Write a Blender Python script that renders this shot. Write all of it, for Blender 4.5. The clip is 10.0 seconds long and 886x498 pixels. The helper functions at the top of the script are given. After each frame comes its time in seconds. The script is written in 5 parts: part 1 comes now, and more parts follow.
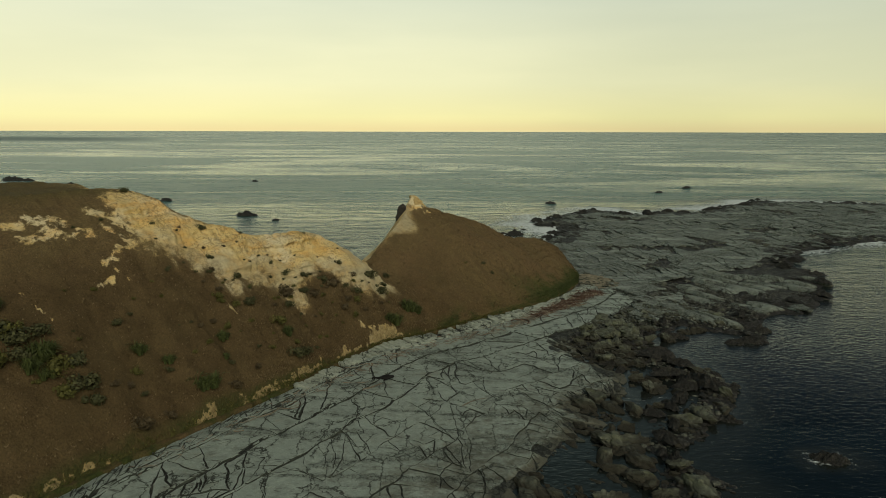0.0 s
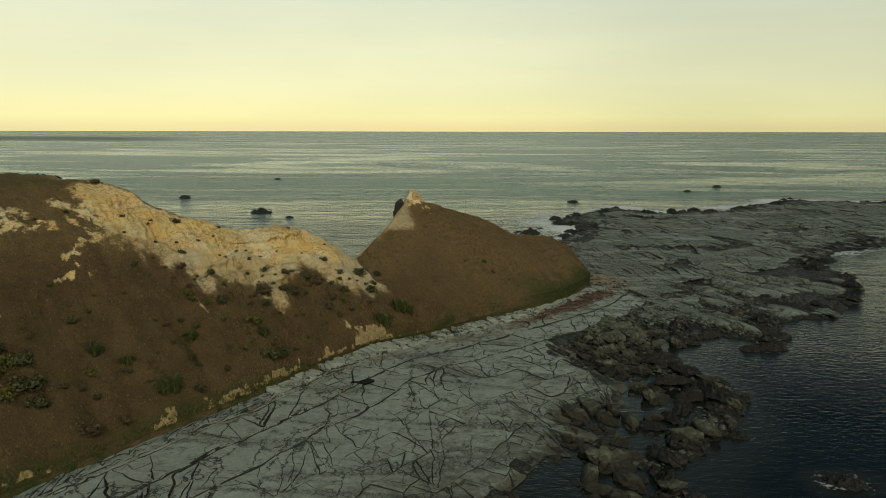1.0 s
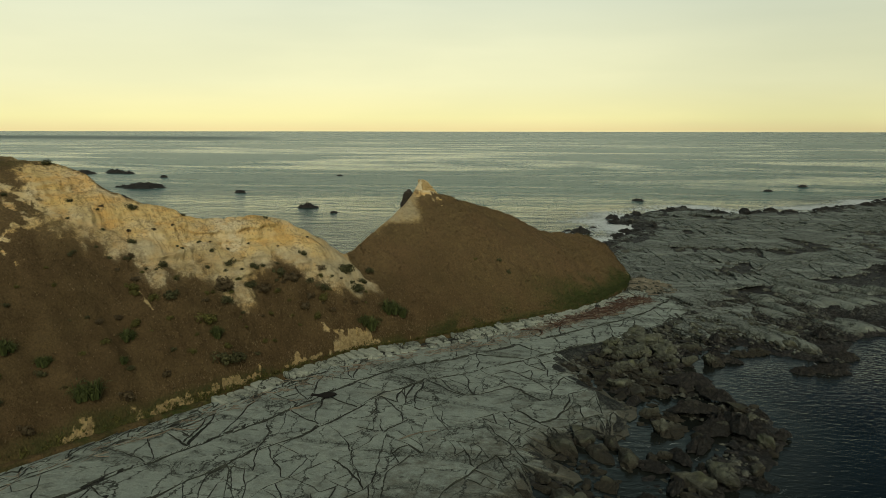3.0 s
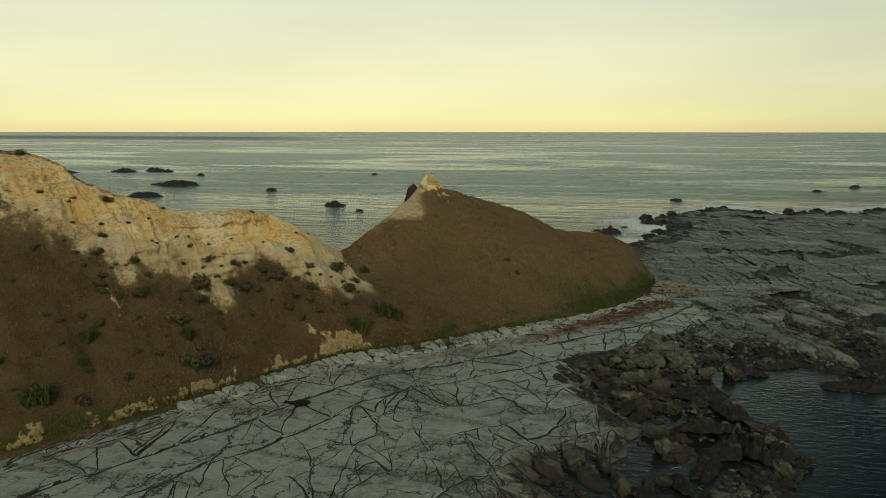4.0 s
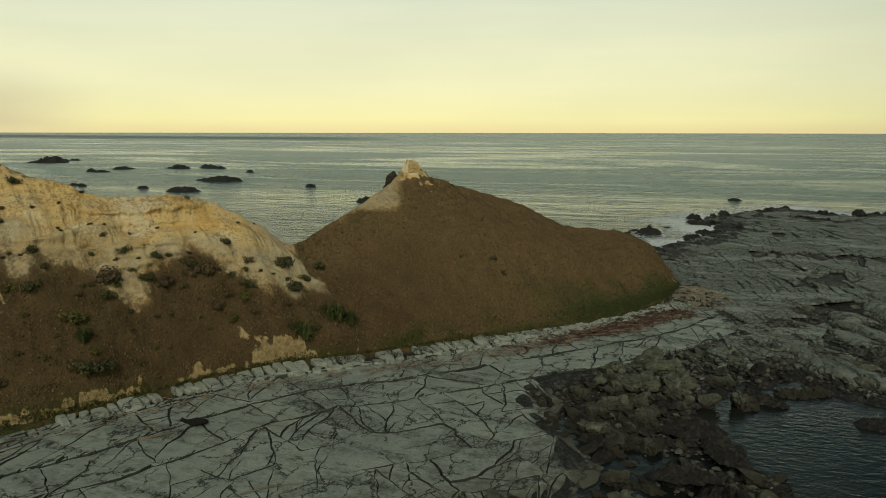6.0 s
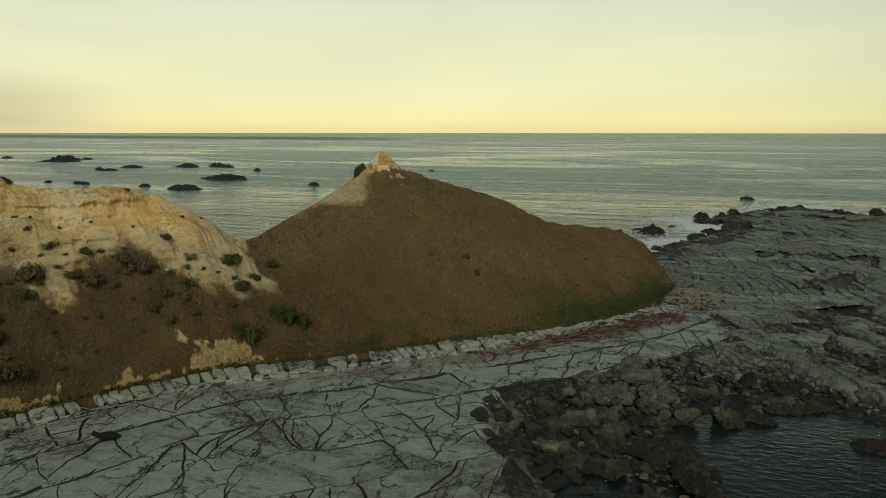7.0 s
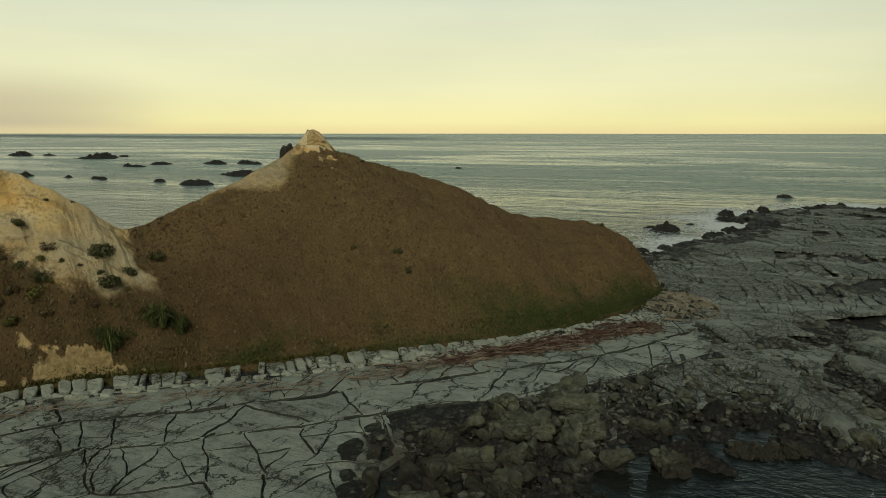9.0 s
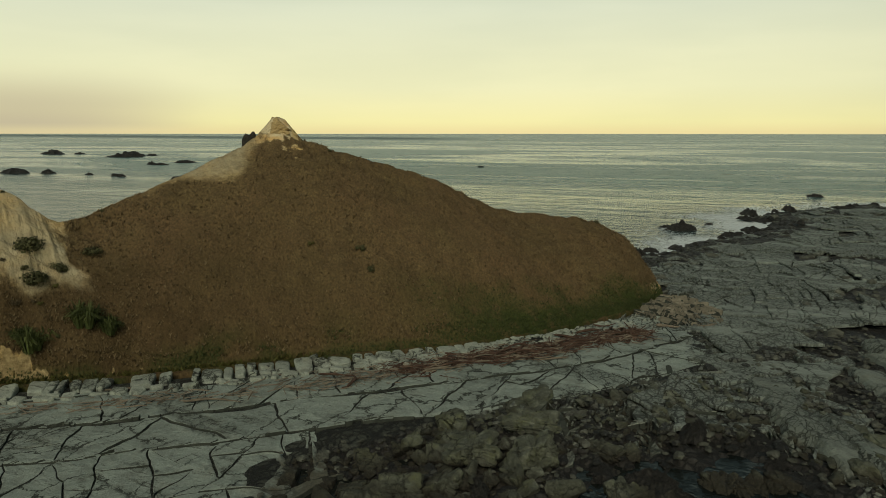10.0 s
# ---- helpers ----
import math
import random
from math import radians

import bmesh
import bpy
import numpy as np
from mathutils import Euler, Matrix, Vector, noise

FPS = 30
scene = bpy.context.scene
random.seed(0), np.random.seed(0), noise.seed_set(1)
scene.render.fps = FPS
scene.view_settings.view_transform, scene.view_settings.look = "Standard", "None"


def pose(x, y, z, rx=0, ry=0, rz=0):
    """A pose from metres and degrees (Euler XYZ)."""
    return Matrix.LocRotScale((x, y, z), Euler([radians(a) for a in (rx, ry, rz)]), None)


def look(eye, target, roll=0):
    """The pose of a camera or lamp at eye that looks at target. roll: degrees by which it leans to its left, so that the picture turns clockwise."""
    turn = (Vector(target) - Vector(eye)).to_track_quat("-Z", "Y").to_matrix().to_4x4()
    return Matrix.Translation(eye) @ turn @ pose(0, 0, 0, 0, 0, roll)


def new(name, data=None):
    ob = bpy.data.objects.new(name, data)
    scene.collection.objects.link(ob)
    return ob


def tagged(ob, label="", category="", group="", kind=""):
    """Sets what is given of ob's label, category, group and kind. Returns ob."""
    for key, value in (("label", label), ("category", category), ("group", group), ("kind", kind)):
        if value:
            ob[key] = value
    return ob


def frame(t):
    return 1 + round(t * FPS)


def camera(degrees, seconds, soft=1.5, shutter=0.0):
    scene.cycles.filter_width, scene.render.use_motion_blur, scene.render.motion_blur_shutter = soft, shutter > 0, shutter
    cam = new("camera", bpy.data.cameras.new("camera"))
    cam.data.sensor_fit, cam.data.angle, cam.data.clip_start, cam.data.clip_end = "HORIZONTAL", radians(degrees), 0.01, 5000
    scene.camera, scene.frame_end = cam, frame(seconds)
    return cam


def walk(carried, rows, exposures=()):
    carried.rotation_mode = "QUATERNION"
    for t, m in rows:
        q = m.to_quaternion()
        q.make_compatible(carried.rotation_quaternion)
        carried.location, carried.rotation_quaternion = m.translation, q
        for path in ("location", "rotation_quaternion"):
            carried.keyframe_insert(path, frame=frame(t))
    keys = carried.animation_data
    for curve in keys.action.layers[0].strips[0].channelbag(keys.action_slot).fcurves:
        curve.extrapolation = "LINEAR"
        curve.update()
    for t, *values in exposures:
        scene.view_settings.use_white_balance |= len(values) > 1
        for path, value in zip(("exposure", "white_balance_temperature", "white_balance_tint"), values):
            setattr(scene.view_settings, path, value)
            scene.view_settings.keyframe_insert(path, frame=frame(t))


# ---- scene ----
cam = camera(63.06, 10.0, 0.6)
# seconds, place in metres, yaw, pitch and roll in degrees; the sea lies at z = 0
ROWS = [
    (0.0, 0.001, 0.000, 38.160, 0.000, -9.504, -0.142),
    (0.5, 3.423, 3.598, 37.271, 1.318, -9.504, -0.108),
    (1.0, 6.648, 7.324, 36.409, 2.591, -9.498, -0.087),
    (1.5, 9.739, 11.204, 35.579, 3.916, -9.483, -0.083),
    (2.0, 12.774, 15.179, 34.779, 5.558, -9.472, -0.080),
    (2.5, 15.663, 19.165, 34.000, 7.293, -9.470, -0.078),
    (4.0, 23.881, 31.711, 31.573, 12.650, -9.401, -0.007),
    (4.5, 26.373, 36.008, 30.810, 14.391, -9.372, -0.012),
    (5.0, 28.757, 40.354, 30.010, 16.123, -9.350, -0.028),
    (5.5, 31.191, 44.798, 29.201, 17.303, -9.320, -0.054),
    (7.0, 37.471, 58.297, 26.841, 19.608, -9.269, -0.007),
    (7.5, 39.497, 62.975, 26.028, 20.546, -9.244, 0.003),
    (8.0, 41.499, 67.580, 25.236, 21.467, -9.220, 0.044),
    (8.5, 43.490, 72.132, 24.432, 22.458, -9.201, -0.016),
    (9.0, 45.340, 76.696, 23.652, 23.400, -9.189, -0.008),
    (9.5, 47.078, 81.297, 22.879, 24.361, -9.167, 0.001),
    (10.0, 48.707, 85.934, 22.162, 25.952, -9.152, -0.013),
]
walk(cam, [(t, pose(x, y, z, 90 + pitch, 0, yaw) @ pose(0, 0, 0, 0, 0, -roll)) for t, x, y, z, yaw, pitch, roll in ROWS],
     [(0.0, 0.0), (5.0, -0.03), (10.0, -0.09)])

# ---- world and sun ----
SUN_AZ, SUN_EL = radians(160), radians(38)
world = bpy.data.worlds.new("world")
scene.world = world
world.use_nodes = True
wn, wl = world.node_tree.nodes, world.node_tree.links
wn.clear()


def ramp_of(nodes, stops, mode="EASE"):
    r = nodes.new("ShaderNodeValToRGB")
    r.color_ramp.interpolation = mode
    els = r.color_ramp.elements
    while len(els) < len(stops):
        els.new(0.5)
    for e, (p, c) in zip(els, stops):
        e.position, e.color = p, (*c, 1)
    return r


def build_sky():
    tc = wn.new("ShaderNodeTexCoord")
    sep = wn.new("ShaderNodeSeparateXYZ")
    wl.new(tc.outputs["Generated"], sep.inputs[0])
    # evening sky: yellow at the rim, pale green-grey above
    grad = ramp_of(wn, [(0.0, (0.92, 0.78, 0.38)), (0.014, (0.98, 0.91, 0.44)), (0.06, (0.94, 0.92, 0.56)), (0.16, (0.78, 0.82, 0.61)),
                        (0.30, (0.36, 0.48, 0.435)), (0.44, (0.130, 0.190, 0.200)), (0.64, (0.062, 0.094, 0.106)), (1.0, (0.052, 0.082, 0.100))], "LINEAR")
    wl.new(sep.outputs["Z"], grad.inputs[0])
    # thin high cloud, drawn out along the horizon
    mp = wn.new("ShaderNodeMapping")
    mp.inputs["Scale"].default_value = (1.2, 1.2, 7.0)
    wl.new(tc.outputs["Generated"], mp.inputs[0])
    nz = wn.new("ShaderNodeTexNoise")
    nz.inputs["Scale"].default_value, nz.inputs["Detail"].default_value = 2.2, 4
    wl.new(mp.outputs[0], nz.inputs["Vector"])
    cl = ramp_of(wn, [(0.35, (0.955, 0.96, 0.965)), (0.7, (1.02, 1.015, 1.01))])
    wl.new(nz.outputs[0], cl.inputs[0])
    mul = wn.new("ShaderNodeMixRGB")
    mul.blend_type = "MULTIPLY"
    mul.inputs[0].default_value = 1.0
    wl.new(grad.outputs[0], mul.inputs[1])
    wl.new(cl.outputs[0], mul.inputs[2])
    # a low bank of grey cloud far to the west
    dot = wn.new("ShaderNodeVectorMath")
    dot.operation = "DOT_PRODUCT"
    dot.inputs[1].default_value = (-0.84, 0.53, 0.0)
    wl.new(tc.outputs["Generated"], dot.inputs[0])
    near = ramp_of(wn, [(0.955, (0, 0, 0)), (1.0, (1, 1, 1))])
    wl.new(dot.outputs["Value"], near.inputs[0])
    low = ramp_of(wn, [(0.0, (0.55, 0.55, 0.55)), (0.012, (1, 1, 1)), (0.03, (0.85, 0.85, 0.85)), (0.09, (0, 0, 0))])
    wl.new(sep.outputs["Z"], low.inputs[0])
    bank = wn.new("ShaderNodeMath")
    bank.operation = "MULTIPLY"
    wl.new(near.outputs[0], bank.inputs[0])
    wl.new(low.outputs[0], bank.inputs[1])
    bank2 = wn.new("ShaderNodeMath")
    bank2.operation = "MULTIPLY"
    bank2.inputs[1].default_value = 0.9
    wl.new(bank.outputs[0], bank2.inputs[0])
    mix = wn.new("ShaderNodeMixRGB")
    mix.inputs[2].default_value = (0.53, 0.46, 0.33, 1)
    wl.new(bank2.outputs[0], mix.inputs[0])
    wl.new(mul.outputs[0], mix.inputs[1])
    # the glow fades to the east
    dot2 = wn.new("ShaderNodeVectorMath")
    dot2.operation = "DOT_PRODUCT"
    dot2.inputs[1].default_value = (0.86, 0.51, 0.0)
    wl.new(tc.outputs["Generated"], dot2.inputs[0])
    fade = ramp_of(wn, [(0.45, (1, 1, 1)), (0.80, (0.80, 0.82, 0.84)), (1.0, (0.72, 0.75, 0.78))])
    wl.new(dot2.outputs["Value"], fade.inputs[0])
    mix2 = wn.new("ShaderNodeMixRGB")
    mix2.blend_type = "MULTIPLY"
    mix2.inputs[0].default_value = 1.0
    wl.new(mix.outputs[0], mix2.inputs[1])
    wl.new(fade.outputs[0], mix2.inputs[2])
    east = ramp_of(wn, [(0.58, (0, 0, 0)), (0.80, (1, 1, 1))])
    wl.new(dot2.outputs["Value"], east.inputs[0])
    high = ramp_of(wn, [(0.165, (0, 0, 0)), (0.26, (1, 1, 1))])
    wl.new(sep.outputs["Z"], high.inputs[0])
    both = wn.new("ShaderNodeMath")
    both.operation = "MULTIPLY"
    wl.new(east.outputs[0], both.inputs[0])
    wl.new(high.outputs[0], both.inputs[1])
    mix = wn.new("ShaderNodeMixRGB")
    mix.inputs[2].default_value = (0.040, 0.066, 0.094, 1)
    wl.new(both.outputs[0], mix.inputs[0])
    wl.new(mix2.outputs[0], mix.inputs[1])
    bg = wn.new("ShaderNodeBackground")
    bg.inputs[1].default_value = 1.0
    wl.new(mix.outputs[0], bg.inputs[0])
    out = wn.new("ShaderNodeOutputWorld")
    wl.new(bg.outputs[0], out.inputs[0])


build_sky()
sun = new("sun", bpy.data.lights.new("sun", "SUN"))
sun.data.energy, sun.data.angle, sun.data.color = 1.80, radians(30), (1.0, 0.925, 0.73)
to_sun = Vector((math.sin(SUN_AZ) * math.cos(SUN_EL), math.cos(SUN_AZ) * math.cos(SUN_EL), math.sin(SUN_EL)))
sun.matrix_world = look(to_sun * 300, (0, 0, 0))


# ---- number helpers ----
def _hash(ix, iy, seed):
    h = (ix.astype(np.int64) * 374761393 + iy.astype(np.int64) * 668265263 + seed * 2147483647) & 0xFFFFFFFF
    h = ((h ^ (h >> 13)) * 1274126177) & 0xFFFFFFFF
    return ((h ^ (h >> 16)) & 0xFFFFFF) / float(0xFFFFFF)


def vnoise(x, y, seed=0):
    """Smooth value noise, 0 to 1, on arrays."""
    x, y = np.asarray(x, float), np.asarray(y, float)
    ix, iy = np.floor(x), np.floor(y)
    fx, fy = x - ix, y - iy
    fx, fy = fx * fx * fx * (fx * (fx * 6 - 15) + 10), fy * fy * fy * (fy * (fy * 6 - 15) + 10)
    a, b = _hash(ix, iy, seed), _hash(ix + 1, iy, seed)
    c, d = _hash(ix, iy + 1, seed), _hash(ix + 1, iy + 1, seed)
    return (a * (1 - fx) + b * fx) * (1 - fy) + (c * (1 - fx) + d * fx) * fy


def fbm(x, y, octaves=4, seed=0, gain=0.5):
    """Layered noise, about -1 to 1."""
    x, y = np.asarray(x, float), np.asarray(y, float)
    total, amp, norm = 0.0, 1.0, 0.0
    for k in range(octaves):
        c, s = math.cos(0.7 * k), math.sin(0.7 * k)
        total = total + amp * (2 * vnoise((x * c - y * s) * 2 ** k, (x * s + y * c) * 2 ** k, seed + 17 * k) - 1)
        norm, amp = norm + amp, amp * gain
    return total / norm * 1.6


def ridged(x, y, octaves=4, seed=0):
    """Layered noise with sharp crests, 0 to 1."""
    x, y = np.asarray(x, float), np.asarray(y, float)
    total, amp, norm = 0.0, 1.0, 0.0
    for k in range(octaves):
        c, s = math.cos(0.9 * k), math.sin(0.9 * k)
        total = total + amp * (1 - np.abs(2 * vnoise((x * c - y * s) * 2 ** k, (x * s + y * c) * 2 ** k, seed + 31 * k) - 1))
        norm, amp = norm + amp, amp * 0.5
    return total / norm


def smooth(a, b, x):
    t = np.clip((np.asarray(x, float) - a) / (b - a), 0, 1)
    return t * t * (3 - 2 * t)


def spline(pts, n):
    """Catmull-Rom through the points: n samples a span."""
    p = np.array(pts, float)
    p = np.vstack([2 * p[0] - p[1], p, 2 * p[-1] - p[-2]])
    out = []
    for i in range(1, len(p) - 2):
        for t in np.arange(n) / n:
            out.append(0.5 * (2 * p[i] + (p[i + 1] - p[i - 1]) * t + (2 * p[i - 1] - 5 * p[i] + 4 * p[i + 1] - p[i + 2]) * t ** 2
                              + (3 * p[i] - p[i - 1] - 3 * p[i + 1] + p[i + 2]) * t ** 3))
    out.append(p[-2])
    return np.array(out)


def signed(x, y, poly):
    """Distance to the rim of a polygon: positive inside."""
    x, y = np.asarray(x, float), np.asarray(y, float)
    best, inside = np.full(x.shape, 1e9), np.zeros(x.shape, bool)
    for (ax, ay), (bx, by) in zip(poly, poly[1:] + poly[:1]):
        dx, dy = bx - ax, by - ay
        t = np.clip(((x - ax) * dx + (y - ay) * dy) / (dx * dx + dy * dy), 0, 1)
        best = np.minimum(best, np.hypot(x - ax - t * dx, y - ay - t * dy))
        if ay != by:
            inside ^= ((ay > y) != (by > y)) & (x < dx * (y - ay) / dy + ax)
    return np.where(inside, best, -best)


def grid_mesh(name, X, Y, Z, mats, attrs=None, flat=False):
    """A sheet of quads from three arrays of one shape."""
    n, m = X.shape
    idx = np.arange(n * m).reshape(n, m)
    quads = np.stack([idx[:-1, :-1], idx[1:, :-1], idx[1:, 1:], idx[:-1, 1:]], -1).reshape(-1, 4)
    me = bpy.data.meshes.new(name)
    me.vertices.add(n * m)
    me.vertices.foreach_set("co", np.stack([X, Y, Z], -1).astype(np.float32).ravel())
    me.loops.add(quads.size)
    me.loops.foreach_set("vertex_index", quads.astype(np.int32).ravel())
    me.polygons.add(len(quads))
    me.polygons.foreach_set("loop_start", np.arange(0, quads.size, 4, dtype=np.int32))
    me.update(calc_edges=True)
    if not flat:
        me.polygons.foreach_set("use_smooth", np.ones(len(quads), bool))
    for key, val in (attrs or {}).items():
        a = me.attributes.new(key, "FLOAT", "POINT")
        a.data.foreach_set("value", np.asarray(val, np.float32).ravel())
    for mt in mats:
        me.materials.append(mt)
    return new(name, me)


# ---- materials ----
class Mat:
    """A node material, with short ways to add noise and mixes."""

    def __init__(self, name, rough=0.9, spec=0.3):
        self.mat = bpy.data.materials.new(name)
        self.mat.use_nodes = True
        self.t = self.mat.node_tree
        self.b = self.t.nodes["Principled BSDF"]
        self.b.inputs["Roughness"].default_value = rough
        self.b.inputs["Specular IOR Level"].default_value = spec
        self.geo = self.t.nodes.new("ShaderNodeNewGeometry")

    def n(self, kind):
        return self.t.nodes.new(kind)

    def link(self, a, b):
        self.t.links.new(a, b)

    def pos(self, scale=(1, 1, 1), turn=0.0):
        mp = self.n("ShaderNodeMapping")
        mp.inputs["Scale"].default_value = scale
        mp.inputs["Rotation"].default_value = (0, 0, turn)
        self.link(self.geo.outputs["Position"], mp.inputs[0])
        return mp.outputs[0]

    def noise(self, scale, detail=4, rough=0.55, vec=None, warp=0.0):
        nz = self.n("ShaderNodeTexNoise")
        nz.inputs["Scale"].default_value, nz.inputs["Detail"].default_value = scale, detail
        nz.inputs["Roughness"].default_value, nz.inputs["Distortion"].default_value = rough, warp
        self.link(vec or self.geo.outputs["Position"], nz.inputs["Vector"])
        return nz.outputs[0]

    def ramp(self, src, stops, mode="LINEAR"):
        r = ramp_of(self.t.nodes, stops, mode)
        self.link(src, r.inputs[0])
        return r.outputs[0]

    def grey(self, src, a, b, lo=0.0, hi=1.0):
        r = self.n("ShaderNodeMapRange")
        r.inputs["From Min"].default_value, r.inputs["From Max"].default_value = a, b
        r.inputs["To Min"].default_value, r.inputs["To Max"].default_value = lo, hi
        self.link(src, r.inputs["Value"])
        return r.outputs[0]

    def math(self, op, a, b):
        m = self.n("ShaderNodeMath")
        m.operation = op
        for v, slot in ((a, m.inputs[0]), (b, m.inputs[1])):
            if isinstance(v, (int, float)):
                slot.default_value = v
            else:
                self.link(v, slot)
        return m.outputs[0]

    def mix(self, fac, a, b, mode="MIX"):
        m = self.n("ShaderNodeMixRGB")
        m.blend_type = mode
        for v, slot in ((fac, m.inputs[0]), (a, m.inputs[1]), (b, m.inputs[2])):
            if isinstance(v, (int, float)):
                slot.default_value = v
            elif isinstance(v, tuple):
                slot.default_value = (*v, 1)
            else:
                self.link(v, slot)
        return m.outputs[0]

    def cracks(self, scale, width, stretch=(1, 1, 1), turn=0.0, wob=0.5, rough=0.7):
        """A network of fine joints: one on the lines, nought between."""
        nz = self.n("ShaderNodeTexNoise")
        nz.inputs["Scale"].default_value, nz.inputs["Detail"].default_value, nz.inputs["Roughness"].default_value = scale * 0.8, 7, rough
        self.link(self.geo.outputs["Position"], nz.inputs["Vector"])
        add = self.n("ShaderNodeVectorMath")
        add.operation = "MULTIPLY_ADD"
        add.inputs[1].default_value = (wob / scale * 2,) * 3
        self.link(nz.outputs["Color"], add.inputs[0])
        self.link(self.pos(stretch, turn), add.inputs[2])
        vor = self.n("ShaderNodeTexVoronoi")
        vor.feature = "DISTANCE_TO_EDGE"
        vor.inputs["Scale"].default_value = scale
        self.link(add.outputs[0], vor.inputs["Vector"])
        return self.grey(vor.outputs["Distance"], width * 0.45 * scale, width * scale, 1.0, 0.0)

    def attr(self, name):
        a = self.n("ShaderNodeAttribute")
        a.attribute_name = name
        return a.outputs["Fac"]

    def bump(self, height, dist, strength=1.0, after=None):
        b = self.n("ShaderNodeBump")
        b.inputs["Distance"].default_value, b.inputs["Strength"].default_value = dist, strength
        self.link(height, b.inputs["Height"])
        if after:
            self.link(after, b.inputs["Normal"])
        return b.outputs[0]

    def done(self, colour, normal=None, rough=None):
        if isinstance(colour, tuple):
            self.b.inputs["Base Color"].default_value = (*colour, 1)
        else:
            self.link(colour, self.b.inputs["Base Color"])
        if normal:
            self.link(normal, self.b.inputs["Normal"])
        if rough:
            self.link(rough, self.b.inputs["Roughness"])
        return self.mat


def hill_material():
    m = Mat("dry_grass_hill", 0.95, 0.1)
    big, mid = m.noise(0.09, 4, 0.6), m.noise(0.7, 5, 0.65)
    fine = m.noise(5.0, 4, 0.7, m.pos((1, 1, 0.5)))
    grass = m.ramp(mid, [(0.30, (0.112, 0.081, 0.038)), (0.5, (0.165, 0.117, 0.052)), (0.72, (0.228, 0.168, 0.077))])
    grass = m.mix(m.grey(big, 0.42, 0.68), grass, (0.185, 0.118, 0.058))
    grass = m.mix(m.grey(fine, 0.32, 0.64, 0.05, 1.0), (0.070, 0.052, 0.027), grass)
    # darker brown over parts of the slope, broken up by noise
    slope_dark = m.math("MULTIPLY", m.attr("slope_dark"), m.grey(m.noise(0.35, 5, 0.7), 0.30, 0.62, 0.35, 1.0))
    grass = m.mix(slope_dark, grass, m.ramp(fine, [(0.3, (0.040, 0.027, 0.013)), (0.7, (0.088, 0.060, 0.028))]))
    green = m.ramp(fine, [(0.3, (0.022, 0.030, 0.010)), (0.7, (0.062, 0.080, 0.022))])
    gm = m.math("MULTIPLY", m.attr("green"), m.grey(mid, 0.25, 0.5))
    col = m.mix(gm, grass, green)
    # pale mudstone and yellow clay where the turf has slipped
    strata = m.noise(1.0, 3, 0.5, m.pos((0.12, 0.12, 1.6)))
    rock = m.mix(m.grey(strata, 0.35, 0.65), (0.61, 0.475, 0.235), (0.65, 0.47, 0.185))
    rock = m.mix(m.grey(m.noise(0.16, 3), 0.46, 0.62), rock, (0.66, 0.56, 0.35))
    rock = m.mix(m.grey(m.noise(0.30, 5, 0.6, m.pos((1, 1, 2.2), 0.3)), 0.46, 0.62, 0.0, 0.8), rock, (0.62, 0.385, 0.130))
    rock = m.mix(m.grey(m.noise(2.2, 5, 0.7), 0.30, 0.50, 0.6, 0.0), rock, (0.34, 0.235, 0.110))
    # gravelly turf left in patches on the bare face
    rag = m.grey(m.math("MULTIPLY", m.noise(0.16, 3, 0.6, m.pos((1, 1, 1.6), 0.6)), m.grey(m.noise(2.6, 5, 0.75), 0.30, 0.62)), 0.36, 0.44)
    rock = m.mix(m.math("MULTIPLY", rag, 0.55), rock, (0.150, 0.105, 0.055))
    # pale grey-cream dust on the lower face and the spine, brown clay in the bank
    dust, clay = m.attr("dust"), m.attr("clay")
    powder = m.ramp(m.noise(0.7, 6, 0.7), [(0.3, (0.27, 0.225, 0.135)), (0.5, (0.38, 0.325, 0.20)), (0.75, (0.48, 0.415, 0.27))])
    rock = m.mix(m.math("MULTIPLY", dust, m.grey(m.noise(0.25, 4, 0.6), 0.30, 0.55, 0.55, 1.0)), rock, powder)
    earth = m.ramp(m.noise(1.6, 6, 0.75), [(0.3, (0.125, 0.090, 0.042)), (0.5, (0.26, 0.195, 0.095)), (0.75, (0.42, 0.33, 0.17))])
    rock = m.mix(clay, rock, earth)
    # dark hollows and cracks in the face
    pit = m.math("MULTIPLY", m.grey(m.noise(1.3, 7, 0.72, m.pos((1, 1, 1.7), 0.4)), 0.62, 0.70), m.grey(dust, 0, 1, 0.6, 0.15))
    rock = m.mix(pit, rock, (0.160, 0.110, 0.055))
    bare = m.attr("bare")
    grit = m.noise(0.9, 8, 0.78)
    fac = m.grey(m.math("ADD", bare, m.grey(grit, 0.2, 0.8, -0.5, 0.5)), 0.40, 0.64)
    soft = m.grey(m.math("ADD", bare, m.grey(m.noise(1.4, 8, 0.8), 0.2, 0.8, -0.28, 0.28)), 0.16, 0.80)
    fac = m.mix(dust, fac, soft)
    col = m.mix(fac, col, rock)
    h1 = m.bump(fine, 0.24, 0.9)
    h2 = m.bump(m.noise(0.8, 7, 0.62), 0.45, 0.55, h1)
    return m.done(col, h2)


